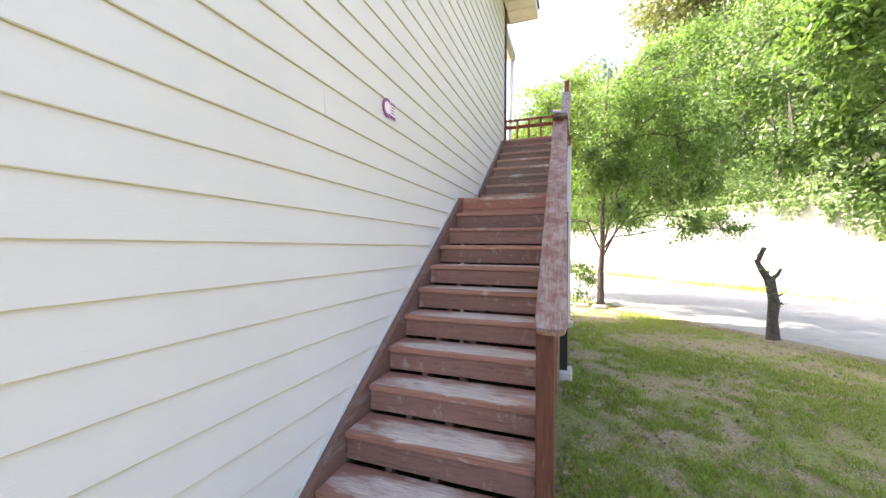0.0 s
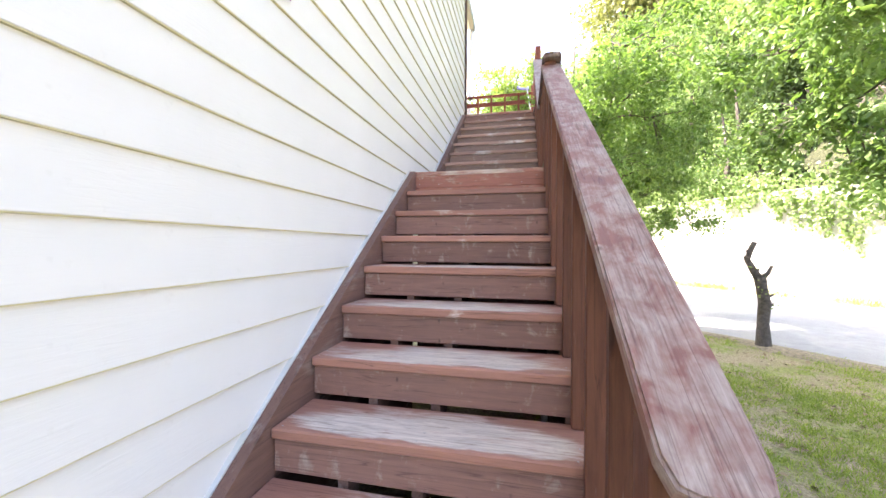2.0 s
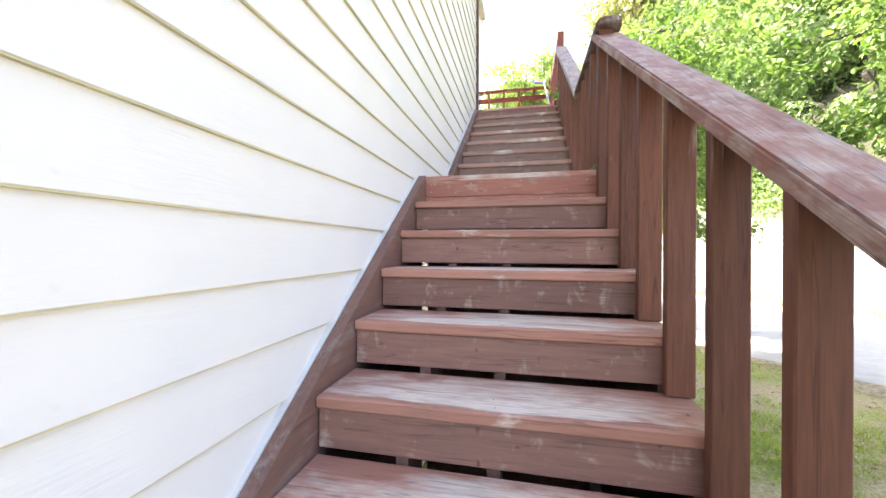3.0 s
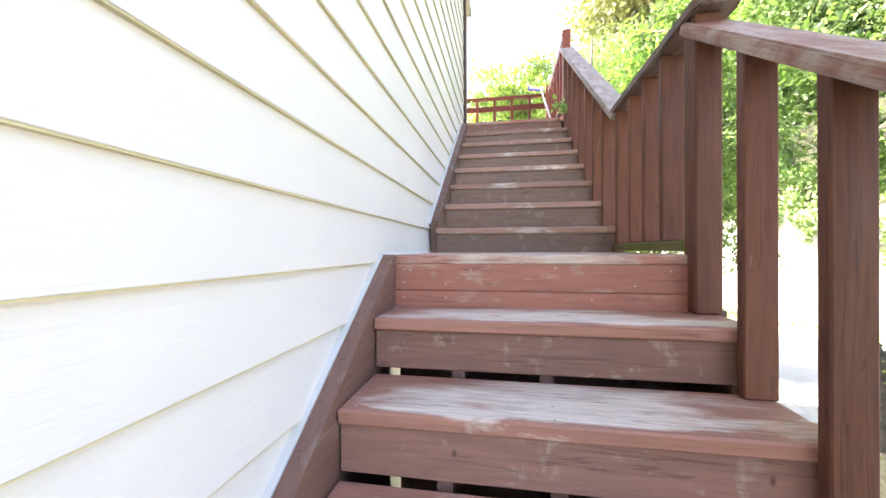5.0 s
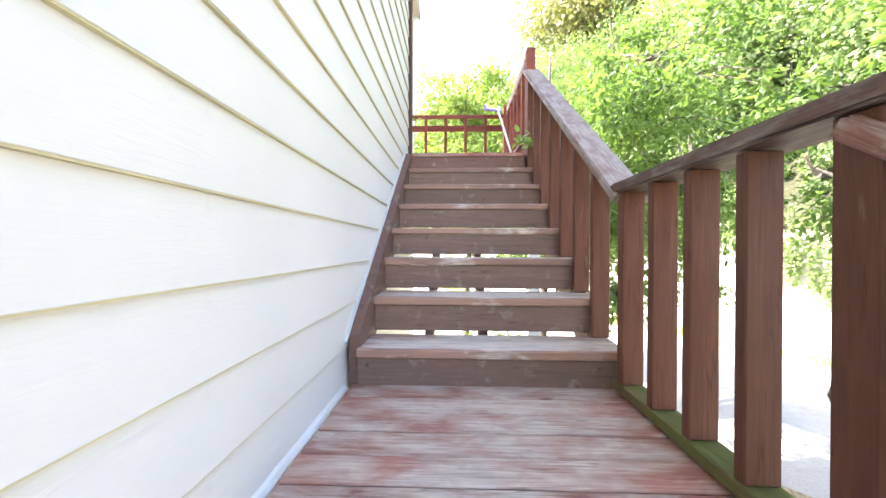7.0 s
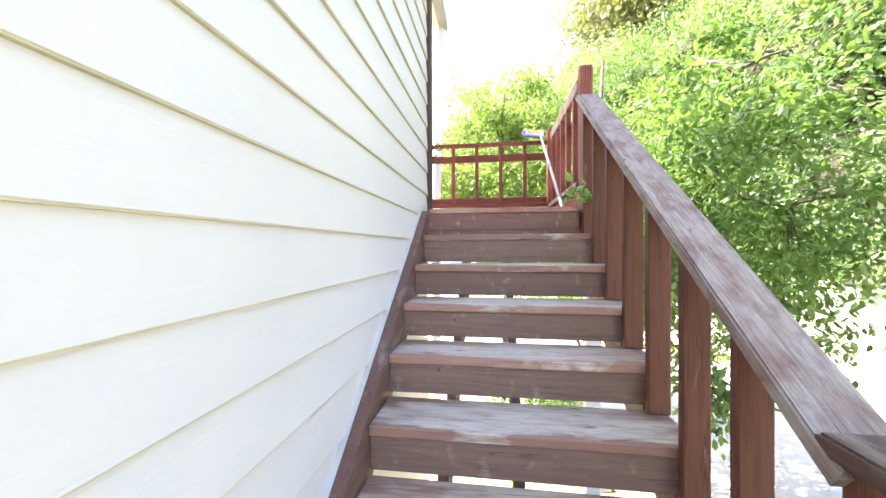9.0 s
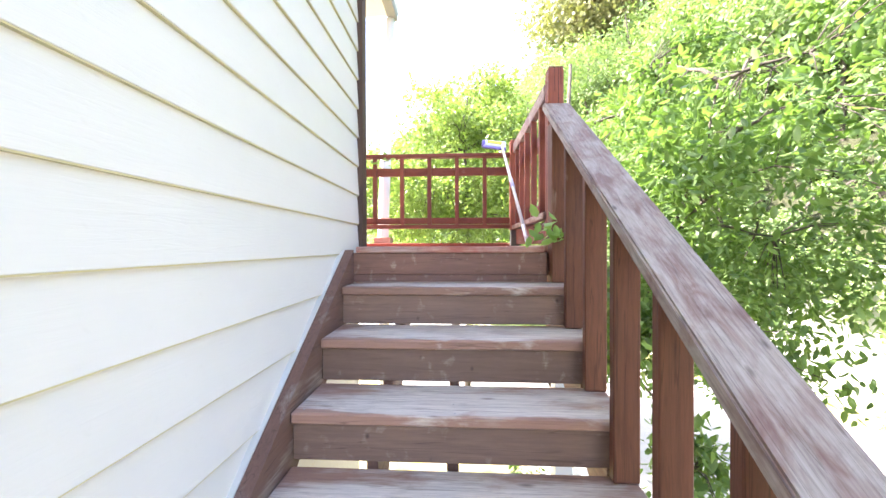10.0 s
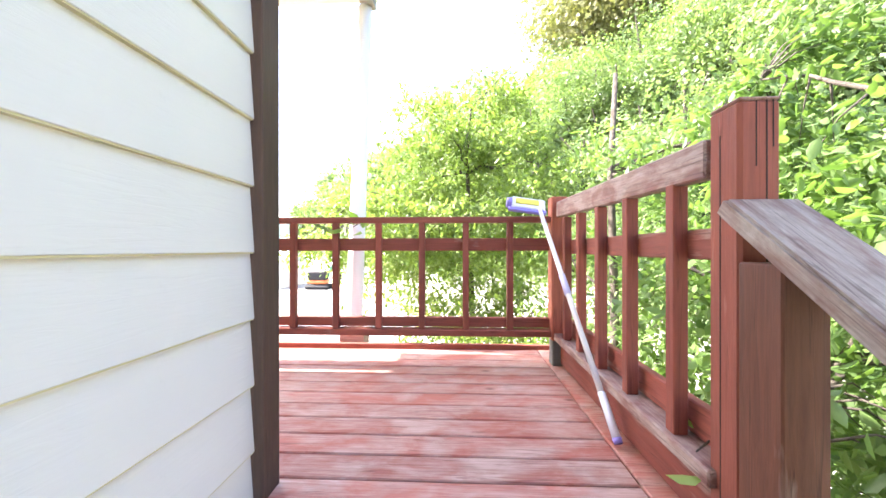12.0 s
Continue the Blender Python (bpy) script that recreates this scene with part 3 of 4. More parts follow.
for y in (LAND_Y + 0.06, U1_Y - 0.02):
    board("joist", (X1 - 0.02, 0.04, 0.14), (X1 / 2, y, LAND_Z - 0.04 - 0.07 - (0.14 if y < 3 else 0)), M_STRINGER, stairs)
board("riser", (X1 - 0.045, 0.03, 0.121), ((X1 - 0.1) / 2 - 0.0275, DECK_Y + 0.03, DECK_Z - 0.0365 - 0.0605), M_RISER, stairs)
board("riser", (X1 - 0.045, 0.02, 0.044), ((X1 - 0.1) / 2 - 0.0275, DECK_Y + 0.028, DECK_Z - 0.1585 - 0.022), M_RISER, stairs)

# unseen boards, added to keep light out of the gaps between the treads
board("partition", (1.15, 0.03, 1.98), (0.55, LAND_Y + 0.14, 1.0), M_STRINGER, stairs, label="added dark board that keeps light out under the landing")
part("skirt", extrude_profile([(0.36, 0.02), (2.74, 0.02), (2.74, 1.80), (2.60, 1.70), (0.36, 0.13)], "x", 1.112, 1.132), M_STRINGER, stairs, "added dark boards closing the side under the lower flight")
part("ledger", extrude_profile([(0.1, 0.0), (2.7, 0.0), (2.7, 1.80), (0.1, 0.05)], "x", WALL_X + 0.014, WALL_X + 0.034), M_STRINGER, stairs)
# nail heads on the treads
nail_me = mesh_of("nail_head", tube_bm([(0, 0, 0), (0, 0, 0.0015)], [0.0035, 0.0035], 6), M_NAIL)
for k in list(range(4, 12)) + list(range(12, 19)):
    y, z = nose(k)
    for x in (0.03, 0.56, 1.10):
        for dy in (0.03, 0.10):
            piece("nail_head", nail_me, stairs, (x + rng.uniform(-0.012, 0.012), y + dy + rng.uniform(-0.01, 0.01), z + 0.0002))

for x, dz in ((0.03, 0.06), (0.055, 0.062), (0.03, 0.11), (0.03, 0.17), (0.20, 0.115), (0.30, 0.06), (0.62, 0.05), (0.90, 0.115), (1.02, 0.06), (0.20, 0.17), (0.75, 0.168)):
    piece("nail_head", nail_me, stairs, (x, LAND_Y + 0.0015, LAND_Z - dz), (90, 0, 0))

# ---------------------------------------------------------------- stair railing
rail = thing("stair_railing", "red-brown wooden stair railing with weathered flat handrail", "railing")


def handrail(name, p0, p1, x0, x1, thick, round_start=False, round_end=False, material=None):
    """A flat rail along the stair; p0, p1: (y, z) of the top edge at both ends."""
    L = math.hypot(p1[0] - p0[0], p1[1] - p0[1])
    w = x1 - x0
    pts = []
    c = 0.05
    if round_start:
        pts += [(w - c * 0.25, c * 0.12), (w - c * 0.8, -0.006), (c * 0.8, -0.006), (c * 0.25, c * 0.12), (0, c)]
    else:
        pts += [(w, 0), (0, 0)]
    if round_end:
        pts += [(0, L - c), (c * 0.3, L - c * 0.15), (c, L), (w - c, L), (w - c * 0.3, L - c * 0.15), (w, L - c)]
    else:
        pts += [(0, L), (w, L)]
    if round_start:
        pts += [(w, c)]
    bm = extrude_profile(pts, "z", -thick, 0)
    bmesh.ops.bevel(bm, geom=[e for e in bm.edges if abs(e.verts[0].co.z - e.verts[1].co.z) < 1e-5], offset=0.006, segments=2, affect="EDGES")
    ob = part(name, bm, material or M_HANDRAIL, rail, "grey weathered handrail board")
    ob.location = (x0, p0[0], p0[1])
    ob.rotation_euler = (math.atan2(p1[1] - p0[1], p1[0] - p0[0]), 0, 0)
    return ob


R1 = ((0.163, 1.0994), (2.69, 2.895))
R2 = ((3.555, 2.887), (5.585, 4.37))


def rail_under(y, r, thick=0.042):
    (y0, z0), (y1, z1) = r
    s = (z1 - z0) / (y1 - y0)
    return z0 + (y - y0) * s - thick * math.sqrt(1 + s * s)


low = handrail("handrail", *R1, 1.110, 1.258, 0.042, round_start=True)
low.rotation_euler.z = radians(1.35)
handrail("handrail", (2.60, 2.944), (3.615, 2.937), 1.058, 1.205, 0.042, round_start=True, material=M_HANDRAIL_D)
handrail("handrail", *R2, 1.052, 1.200, 0.042, material=M_HANDRAIL_U)


def baluster(y, z0, z1, thick=0.036, name="baluster", material=None, x0=XB, x1=X1):
    lean = rng.uniform(-0.35, 0.35)
    return board(name, (x1 - x0, thick, z1 - z0), ((x0 + x1) / 2, y + thick / 2, (z0 + z1) / 2), material or M_POST, rail, 0.004, (0, 0, lean * 2))


board("newel_post", (0.088, 0.09, rail_under(0.3, R1) + 0.02), (1.155, 0.29, rail_under(0.29, R1) / 2 - 0.01), M_POST, rail, 0.005)
for k in range(2, 11):
    yn, zk = nose(k + 1)[0], nose(k)[1]
    if k == 10:
        continue
    xk = max(XB, 1.115 - 0.0236 * (yn - 0.22))     # the lower balusters follow the rail outward
    baluster(yn - 0.037, zk + 0.001, rail_under(yn - 0.037, R1) + 0.026, x0=xk, x1=xk + X1 - XB)
board("mid_post", (0.085, 0.085, 2.901 - 1.872), ((XB + X1) / 2, 2.65 + 0.0425, (2.901 + 1.872) / 2), M_POST, rail, 0.005)
board("sill", (0.09, U1_Y - 2.74, 0.04), ((XB + X1) / 2 + 0.002, (U1_Y + 2.74) / 2, LAND_Z + 0.032), M_ALGAE, rail, 0.004, label="low sill board with green algae on its edge")
for y in (2.92, 3.12, 3.315, 3.535):
    baluster(y, LAND_Z + 0.053, 2.896, 0.036 if y < 3.4 else 0.05)
for k in range(12, 19):
    yn, zk = nose(k + 1)[0], nose(k)[1]
    if k < 18:
        baluster(yn - 0.037, zk + 0.001, rail_under(yn - 0.037, R2) + 0.026)
    else:
        baluster(5.475, zk + 0.001, rail_under(5.475, R2), 0.105, "end_post")

# support posts under the stair
for y, z1, material, label in ((2.78, LAND_Z - 0.2, M_BLACK, "black steel support post on a concrete footing"), (5.62, DECK_Z - 0.2, M_GALV, "pale steel support post on a concrete footing")):
    s = thing("support_post", label, "post", "posts under the stair", at=(1.165, y, 0))
    part("shaft", box_bm(-0.05, 0.05, -0.05, 0.05, 0.1, z1), material, s)
    part("footing", box_bm(-0.10, 0.10, -0.12, 0.12, -0.05, 0.105, 0.012), M_CONCRETE, s, "rough concrete footing")

# ---------------------------------------------------------------- upper deck
deck = thing("deck", "red-stained wooden deck with worn pale patches", "deck", kind="structure", at=DECK_AT)
y = 5.445
i = 0
while y < 7.27:
    w = 0.135
    x0 = -0.004 if y + w < 5.80 + 0.01 else -5.0
    board("deck_board", (1.04 - x0, w - 0.008, 0.034), ((1.04 + x0) / 2, y + w / 2, 3.585 - 0.017 - 0.0015 * rng.random()), M_DECK, deck, 0.004)
    y += w
board("edge_board", (0.13, 7.30 - 5.56, 0.034), (1.109, (7.30 + 5.56) / 2, 3.585 - 0.014), M_DECK, deck, 0.004, label="lengthwise edge board")
board("rim", (6.16, 0.036, 0.16), (-1.92, 7.325, 3.585 - 0.045), M_REDX, deck, label="raised outer rim board")
board("rim", (0.036, 1.9, 0.16), (1.185, 6.40, 3.585 - 0.11), M_REDY, deck)
for x in (-3.9, -2.9, -1.9, -0.9, 0.1, 1.05):
    board("joist", (0.04, 1.5 if x < 0 else 1.8, 0.13), (x, 6.54 if x < 0 else 6.38, 3.585 - 0.1), M_STRINGER, deck)

deck_rail = thing("deck_railing", "red-painted wooden deck railing with square balusters", "railing", at=DECK_AT)
# far run
board("top_rail", (6.05, 0.075, 0.036), (-1.97, 7.0, 4.466), M_REDX, deck_rail)
board("mid_rail", (6.05, 0.036, 0.078), (-1.97, 7.025, 4.316), M_REDX, deck_rail)
board("bottom_rail", (6.05, 0.036, 0.06), (-1.97, 7.025, 3.835), M_REDX, deck_rail)
board("bottom_plank", (6.05, 0.09, 0.038), (-1.97, 7.0, 3.778), M_REDX, deck_rail)
for n in range(0, 18):
    board("baluster", (0.038, 0.038, 0.65), (0.81 - 0.268 * n, 6.984, 4.123), M_REDZ, deck_rail, 0.003)
board("corner_post", (0.095, 0.095, 0.86), (1.10, 6.995, 4.17), M_POSTRED, deck_rail, 0.005)
board("post_foot", (0.085, 0.085, 0.155), (1.10, 6.995, 3.585 + 0.079), M_FOOT, deck_rail, 0.006, label="grey metal post foot")
# side run
board("top_rail", (0.04, 1.39, 0.092), (1.10, 6.325, 4.512), M_RAILTOP, deck_rail, 0.005, (0.9, 0, 0), "weathered grey-red top rail")
board("mid_rail", (0.036, 1.35, 0.078), (1.135, 6.29, 4.30), M_REDY, deck_rail)
board("bottom_plank", (0.10, 1.37, 0.04), (1.115, 6.28, 3.765), M_RAILTOP, deck_rail)
board("bottom_rail", (0.036, 1.37, 0.142), (1.125, 6.28, 3.672), M_REDY, deck_rail)
board("bottom_board", (0.03, 1.37, 0.09), (1.150, 6.28, 3.832), M_REDY, deck_rail)
for yb in (5.775, 6.05, 6.315, 6.565, 6.80):
    board("baluster", (0.04, 0.04, 0.68), (1.10, yb, 4.125), M_REDZ, deck_rail, 0.003)
top_post = board("top_post", (0.086, 0.095, 4.60 - 3.0), (1.127, 5.575, (4.60 + 3.0) / 2), M_POSTRED, deck_rail, 0.008, label="tall red post with split grain")
part("weathered_top", box_bm(-0.0415, 0.0415, -0.046, 0.046, 0.7985, 0.806, 0.003), M_HANDRAIL, top_post, "bare grey post top")

# splits as near-black strips on the faces, their inner shade put into the colour
for dx, dy, z0, z1 in ((-0.0432, 0.008, -0.8, 0.74), (0.012, -0.0477, 0.46, 0.797), (0.025, -0.0477, 0.70, 0.798), (-0.009, -0.0477, 0.66, 0.796)):
    wide = (0.0012, 0.003) if abs(dx) > 0.04 else (0.0028, 0.0012)
    part("split", box_bm(dx - wide[0] / 2, dx + wide[0] / 2, dy - wide[1] / 2, dy + wide[1] / 2, z0, z1, 0), M_SPLIT, top_post, "dark drying split")

# ---------------------------------------------------------------- squeegee mop on the deck
M_POLE = plain("white_mop_pole", (0.75, 0.75, 0.77), 0.25, vary=0.03)
M_PURPLE = plain("violet_plastic", (0.24, 0.20, 0.58), 0.35, vary=0.05)
M_LILAC = plain("pale_violet_plastic", (0.50, 0.50, 0.78), 0.3, vary=0.04)
M_CLEAR = plain("pale_plastic", (0.70, 0.72, 0.80), 0.25, vary=0.04)
M_YELLOW = plain("yellow_sponge", (0.65, 0.60, 0.10), 0.8, vary=0.1)
mop = thing("window_squeegee", "white and violet long-handled squeegee mop leaning on the deck rail", "mop", at=(1.06, 6.11, DECK_Z + 0.02))
a, b = Vector((0, 0, 0)), Vector((-0.095, 0.86, 0.94))
part("pole", tube_bm([a + (b - a) * 0.12, b], [0.0125, 0.0125], 12), M_POLE, mop, smooth=True)
part("grip", tube_bm([a + (b - a) * 0.012, a + (b - a) * 0.14], [0.016, 0.015], 12), M_CLEAR, mop, "pale grip", smooth=True)
part("cap", tube_bm([a, a + (b - a) * 0.014], [0.015, 0.018], 12), M_PURPLE, mop, "violet end cap", smooth=True)
part("collar", tube_bm([a + (b - a) * 0.50, a + (b - a) * 0.59], [0.0165, 0.0155], 12), M_LILAC, mop, "pale violet locking collar", smooth=True)
head = part("head", box_bm(-0.10, 0.10, -0.02, 0.02, -0.045, 0.045, 0.01), M_CLEAR, mop)
head.location, head.rotation_euler = b + Vector((-0.06, 0.0, 0.0)), (radians(-35), radians(8), 0)
s = part("sponge", box_bm(-0.075, 0.06, -0.004, 0.004, -0.02, 0.02, 0.002), M_YELLOW, head, "yellow sponge strip")
s.location = (0.0, -0.022, 0.005)
s = part("blade", box_bm(-0.115, 0.105, -0.012, 0.012, -0.014, 0.014, 0.005), M_PURPLE, head, "violet rubber blade")
s.location = (0, -0.005, -0.05)
s = part("end_knob", tube_bm([(-0.125, 0, 0), (-0.098, 0, 0)], [0.03, 0.035], 10), M_PURPLE, head, smooth=True)

# ---------------------------------------------------------------- sign on the wall
M_SIGN = plain("sign_plate", (0.78, 0.76, 0.78), 0.4, vary=0.03)
M_MAGENTA = plain("magenta_print", (0.30, 0.075, 0.24), 0.5, vary=0.1)
sign = thing("house_number_sign", "small magenta and white address plate on the siding", "sign", at=(WALL_X + 0.004, 0.92, 2.53))
bm = bmesh.new()
bmesh.ops.create_circle(bm, cap_ends=True, radius=0.072, segments=28, matrix=Matrix.Rotation(radians(90), 4, "Y"))
ring = bmesh.ops.extrude_face_region(bm, geom=bm.faces[:])
bmesh.ops.translate(bm, vec=(0.006, 0, 0), verts=[v for v in ring["geom"] if isinstance(v, bmesh.types.BMVert)])
disc = part("disc", bm, M_MAGENTA, sign, "magenta round badge")
disc.location = (0, -0.03, 0.0)
bm = bmesh.new()
bmesh.ops.create_circle(bm, cap_ends=True, radius=0.046, segments=24, matrix=Matrix.Rotation(radians(90), 4, "Y"))
c = part("disc_centre", bm, M_SIGN, disc, "white centre")
c.location = (0.0085, -0.004, 0)
part("plate", box_bm(0.001, 0.010, 0.005, 0.085, -0.05, 0.055, 0.002), M_SIGN, sign, "white plate with magenta bars")
for z0, z1 in ((0.040, 0.054), (-0.068, -0.042)):
    part("bar", box_bm(0.0105, 0.0125, 0.005, 0.085, z0, z1, 0), M_MAGENTA, sign)
for z0 in (0.018, -0.004, -0.026):
    part("text_bar", box_bm(0.0105, 0.0122, 0.02, 0.07, z0, z0 + 0.009, 0), M_MAGENTA, sign)

# ---------------------------------------------------------------- trees
def curve_pts(a, b, sag, n, rnd, wob=0.06):
    a, b = Vector(a), Vector(b)
    L = (b - a).length
    pts = []
    for i in range(n + 1):
        t = i / n
        p = a.lerp(b, t)
        p.z += sag * L * math.sin(math.pi * t)
        if 0 < i < n:
            p += Vector((rnd.uniform(-1, 1), rnd.uniform(-1, 1), rnd.uniform(-1, 1))) * wob * L * 0.5
        pts.append(p)
    return pts


def tree(name, label, base, trunk, blobs, twigs, leaf, material, seed, trunk_r=0.09, limbs=26, leaves_per=15, droop=0.25, tri=False, stems=(), clear=None):
    """trunk: points above the base. blobs: (centre, radii, share) of the crown's masses, relative to the base."""
    rnd, nr = random.Random(seed), np.random.default_rng(seed)
    t = thing(name, label, "tree", at=base)
    n = len(trunk)
    part("trunk", tube_bm([(0, 0, -0.1)] + trunk, [trunk_r * 1.5] + [trunk_r * (1 - 0.75 * i / (n - 1)) for i in range(n)], 10), M_BARK, t, smooth=True)
    tips, outs = [], []
    for c, r, share in blobs:
        m = int(twigs * share)
        # a mass is made of flat clumps of twigs with gaps between them
        n_c = max(8, int(m / 22))
        cv = unit(nr.normal(size=(n_c, 3)))
        centres = np.array(c) + cv * (nr.random(n_c) ** 0.5)[:, None] * np.array(r)
        pick = nr.integers(0, n_c, m)
        v = unit(nr.normal(size=(m, 3)))
        size = (0.20 + 0.22 * nr.random(n_c))[pick]
        tips.append(centres[pick] + v * ((nr.random(m) ** 0.5) * size)[:, None] * np.array(r) * np.array([1.1, 1.1, 0.55]))
        outs.append(unit(v * 0.6 + cv[pick]))
    tips, outs = np.concatenate(tips), np.concatenate(outs)
    if clear:
        ok = ~((tips[:, 0] + base[0] < clear[0]) & (tips[:, 1] + base[1] < clear[1]))
        tips, outs = tips[ok], outs[ok]
    # limbs reach from the trunk to some of the tips, and branch once
    for stem in stems:
        q = len(stem)
        part("stem", tube_bm(stem, [trunk_r * 0.34 * (1 - 0.75 * i / (q - 1)) for i in range(q)], 8), M_BARK, t, smooth=True)
    bm = bmesh.new()
    order = nr.permutation(len(tips))[:limbs]
    mids = []
    for j in order:
        tip = Vector(tips[j])
        starts = [Vector(p) for p in trunk[1:]] + [Vector(p) for stem in stems for p in stem[1:]]
        s = min(starts, key=lambda p: (p - tip).length + 1.2 * max(0, p.z - tip.z + 0.2))
        pts = curve_pts(s, tip, 0.07, 6, rnd)
        r0 = trunk_r * 0.2
        part("limb", tube_bm(pts, [r0 * (1 - 0.85 * i / 6) + 0.003 for i in range(7)], 5), M_BARK, t, smooth=True)
        mids += pts[2:]
    mids_a = np.array([list(p) for p in mids])
    for j in nr.permutation(len(tips))[: min(len(tips), limbs * 9)]:
        dd = np.linalg.norm(mids_a - tips[j], axis=1)
        s = mids_a[int(np.argmin(dd))]
        tube_into(bm, [Vector(s), Vector((s + tips[j]) / 2 + np.array([0, 0, 0.05])), Vector(tips[j])], [0.008, 0.005, 0.002], 3)
    tagged(part("twig_growth", bm, M_BARK, t, smooth=True), kind="stuff")
    # leaves along short twigs
    k = leaves_per
    d = unit(outs + nr.normal(size=outs.shape) * 0.55 + np.array([0, 0, -droop]))
    pos = np.repeat(tips, k, 0)
    dirs = np.repeat(d, k, 0)
    f = np.tile(np.linspace(-0.5, 0.5, k), len(tips))
    pos = pos + dirs * (f * leaf * 5.5)[:, None] + nr.normal(size=pos.shape) * leaf * 0.5
    pos[:, 2] -= np.abs(f) * leaf * 1.2
    along = unit(dirs * 0.6 + unit(nr.normal(size=pos.shape)) * 0.8 + np.array([0, 0, -0.35]))
    side = unit(np.cross(along, unit(np.array([0, 0, 1.0]) + nr.normal(size=pos.shape) * 0.55)))
    ln = leaf * (0.7 + 0.6 * nr.random(len(pos)))
    me = leaves_mesh("crown", pos, along, side, ln, ln * 0.45, material, tri=tri)
    ob = new("crown", me)
    ob.parent = t
    return t


tree("cherry_tree", "slender leafy tree with green crown at the lawn's edge", (1.9, 8.4, 0),
     [(0, 0, 0.2), (0.0, 0, 0.9), (0.03, 0.0, 1.45), (0.02, -0.1, 2.4), (0.1, 0.0, 3.6), (0.1, 0.1, 5.0), (0.15, 0.1, 6.0)],
     [((0.9, 0.0, 4.0), (1.6, 1.6, 1.9), 0.34), ((0.95, -1.6, 4.2), (1.1, 1.5, 1.6), 0.24), ((1.7, -0.1, 3.0), (1.5, 1.2, 1.1), 0.14),
      ((-0.1, 0.2, 2.5), (1.2, 1.0, 0.8), 0.07), ((0.8, -0.6, 5.6), (0.7, 0.8, 0.8), 0.05), ((2.3, 0.0, 1.9), (0.7, 0.6, 0.5), 0.035), ((0.15, -2.3, 3.1), (0.5, 0.9, 1.0), 0.095)],
     3000, 0.084, M_LEAF, 11, 0.085, 40, 12, clear=(1.42, 7.75),
     stems=([(0.03, 0, 1.4), (0.22, -0.8, 2.5), (0.48, -1.7, 3.7), (0.56, -2.0, 4.3), (0.62, -2.05, 4.8)],
            [(0.03, 0, 1.4), (0.5, 0.1, 2.1), (1.2, 0.1, 3.0), (1.7, 0.0, 3.8)],
            [(0.02, 0, 1.2), (0.28, 0.05, 1.75), (0.55, -0.1, 2.6), (0.8, -0.2, 3.6)],
            [(0.02, 0, 1.35), (-0.3, 0.15, 2.1), (-0.5, 0.3, 3.2)]))
tree("young_tree", "bright green young tree behind the deck", (0.7, 11.3, 0),
     [(0, 0, 0.2), (0, 0.05, 1.2), (0.05, 0, 2.4), (0.0, 0.1, 4.2), (-0.05, 0, 5.6), (0.0, 0, 6.7)],
     [((0.1, 0.0, 4.9), (2.2, 1.8, 1.6), 0.42), ((0.0, 0, 6.2), (1.6, 1.3, 1.0), 0.20), ((-1.3, -0.2, 4.5), (1.7, 1.2, 1.0), 0.20), ((0.6, -0.9, 3.1), (1.9, 1.3, 1.2), 0.18)],
     3500, 0.085, M_LEAF2, 21, 0.08, 28, 13)
tree("lawn_tree", "broad leafy tree whose boughs hang over the lawn", (5.7, 0.6, 0),
     [(0, 0, 0.2), (0.0, 0.1, 1.6), (-0.1, 0.3, 3.0), (-0.2, 1.0, 4.6), (-0.3, 1.6, 6.2)],
     [((-0.3, 2.6, 5.9), (2.2, 2.4, 1.7), 0.34), ((-0.5, 4.2, 5.2), (1.2, 1.4, 0.8), 0.2), ((-0.8, 5.0, 4.5), (1.2, 1.2, 0.7), 0.26), ((-0.55, 5.3, 3.4), (0.75, 1.0, 0.55), 0.12), ((-0.1, 4.8, 2.7), (0.7, 0.8, 0.45), 0.08)],
     1700, 0.105, M_LEAF, 31, 0.12, 26, 12,
     stems=([(-0.2, 1.0, 4.4), (-0.4, 2.6, 5.0), (-0.7, 4.2, 4.8), (-0.9, 5.4, 4.3)], [(-0.1, 0.3, 2.9), (-0.2, 2.0, 3.7), (-0.4, 3.9, 3.7), (-0.5, 5.2, 3.3)]))
tree("shrub", "leafy green shrub at the foot of the tree", (1.35, 9.0, 0),
     [(0, 0, 0.1), (0.05, 0, 0.4), (0.05, 0.05, 0.9)], [((0, 0, 0.75), (0.75, 0.6, 0.7), 1.0)], 160, 0.07, M_LEAF, 41, 0.02, 12, 12)

# broken stump
M_STUMP = two_tone("stump_bark", [(0.3, (0.035, 0.03, 0.026)), (0.7, (0.12, 0.105, 0.09))], 18, 8, 0.95, 1.0, 0.03)
stump = thing("dead_tree", "dead pruned tree stump with two bare forks", "tree stump", at=(4.27, 5.70, 0))
part("trunk", tube_bm([(0, 0, -0.05), (0, 0, 0.05), (-0.01, 0, 0.35), (0.01, 0, 0.62), (-0.03, 0, 0.85), (-0.05, 0.01, 1.0)], [0.135, 0.092, 0.070, 0.077, 0.068, 0.076], 10), M_STUMP, stump, smooth=True)
part("fork", tube_bm([(-0.05, 0, 0.95), (-0.14, 0.02, 1.12), (-0.20, 0.03, 1.25), (-0.15, 0.03, 1.40), (-0.11, 0.02, 1.50)], [0.06, 0.05, 0.042, 0.038, 0.036], 8), M_STUMP, stump, smooth=True)
part("fork", tube_bm([(-0.04, 0, 0.98), (0.05, 0.0, 1.06), (0.10, 0.01, 1.16)], [0.045, 0.03, 0.02], 7), M_STUMP, stump, smooth=True)
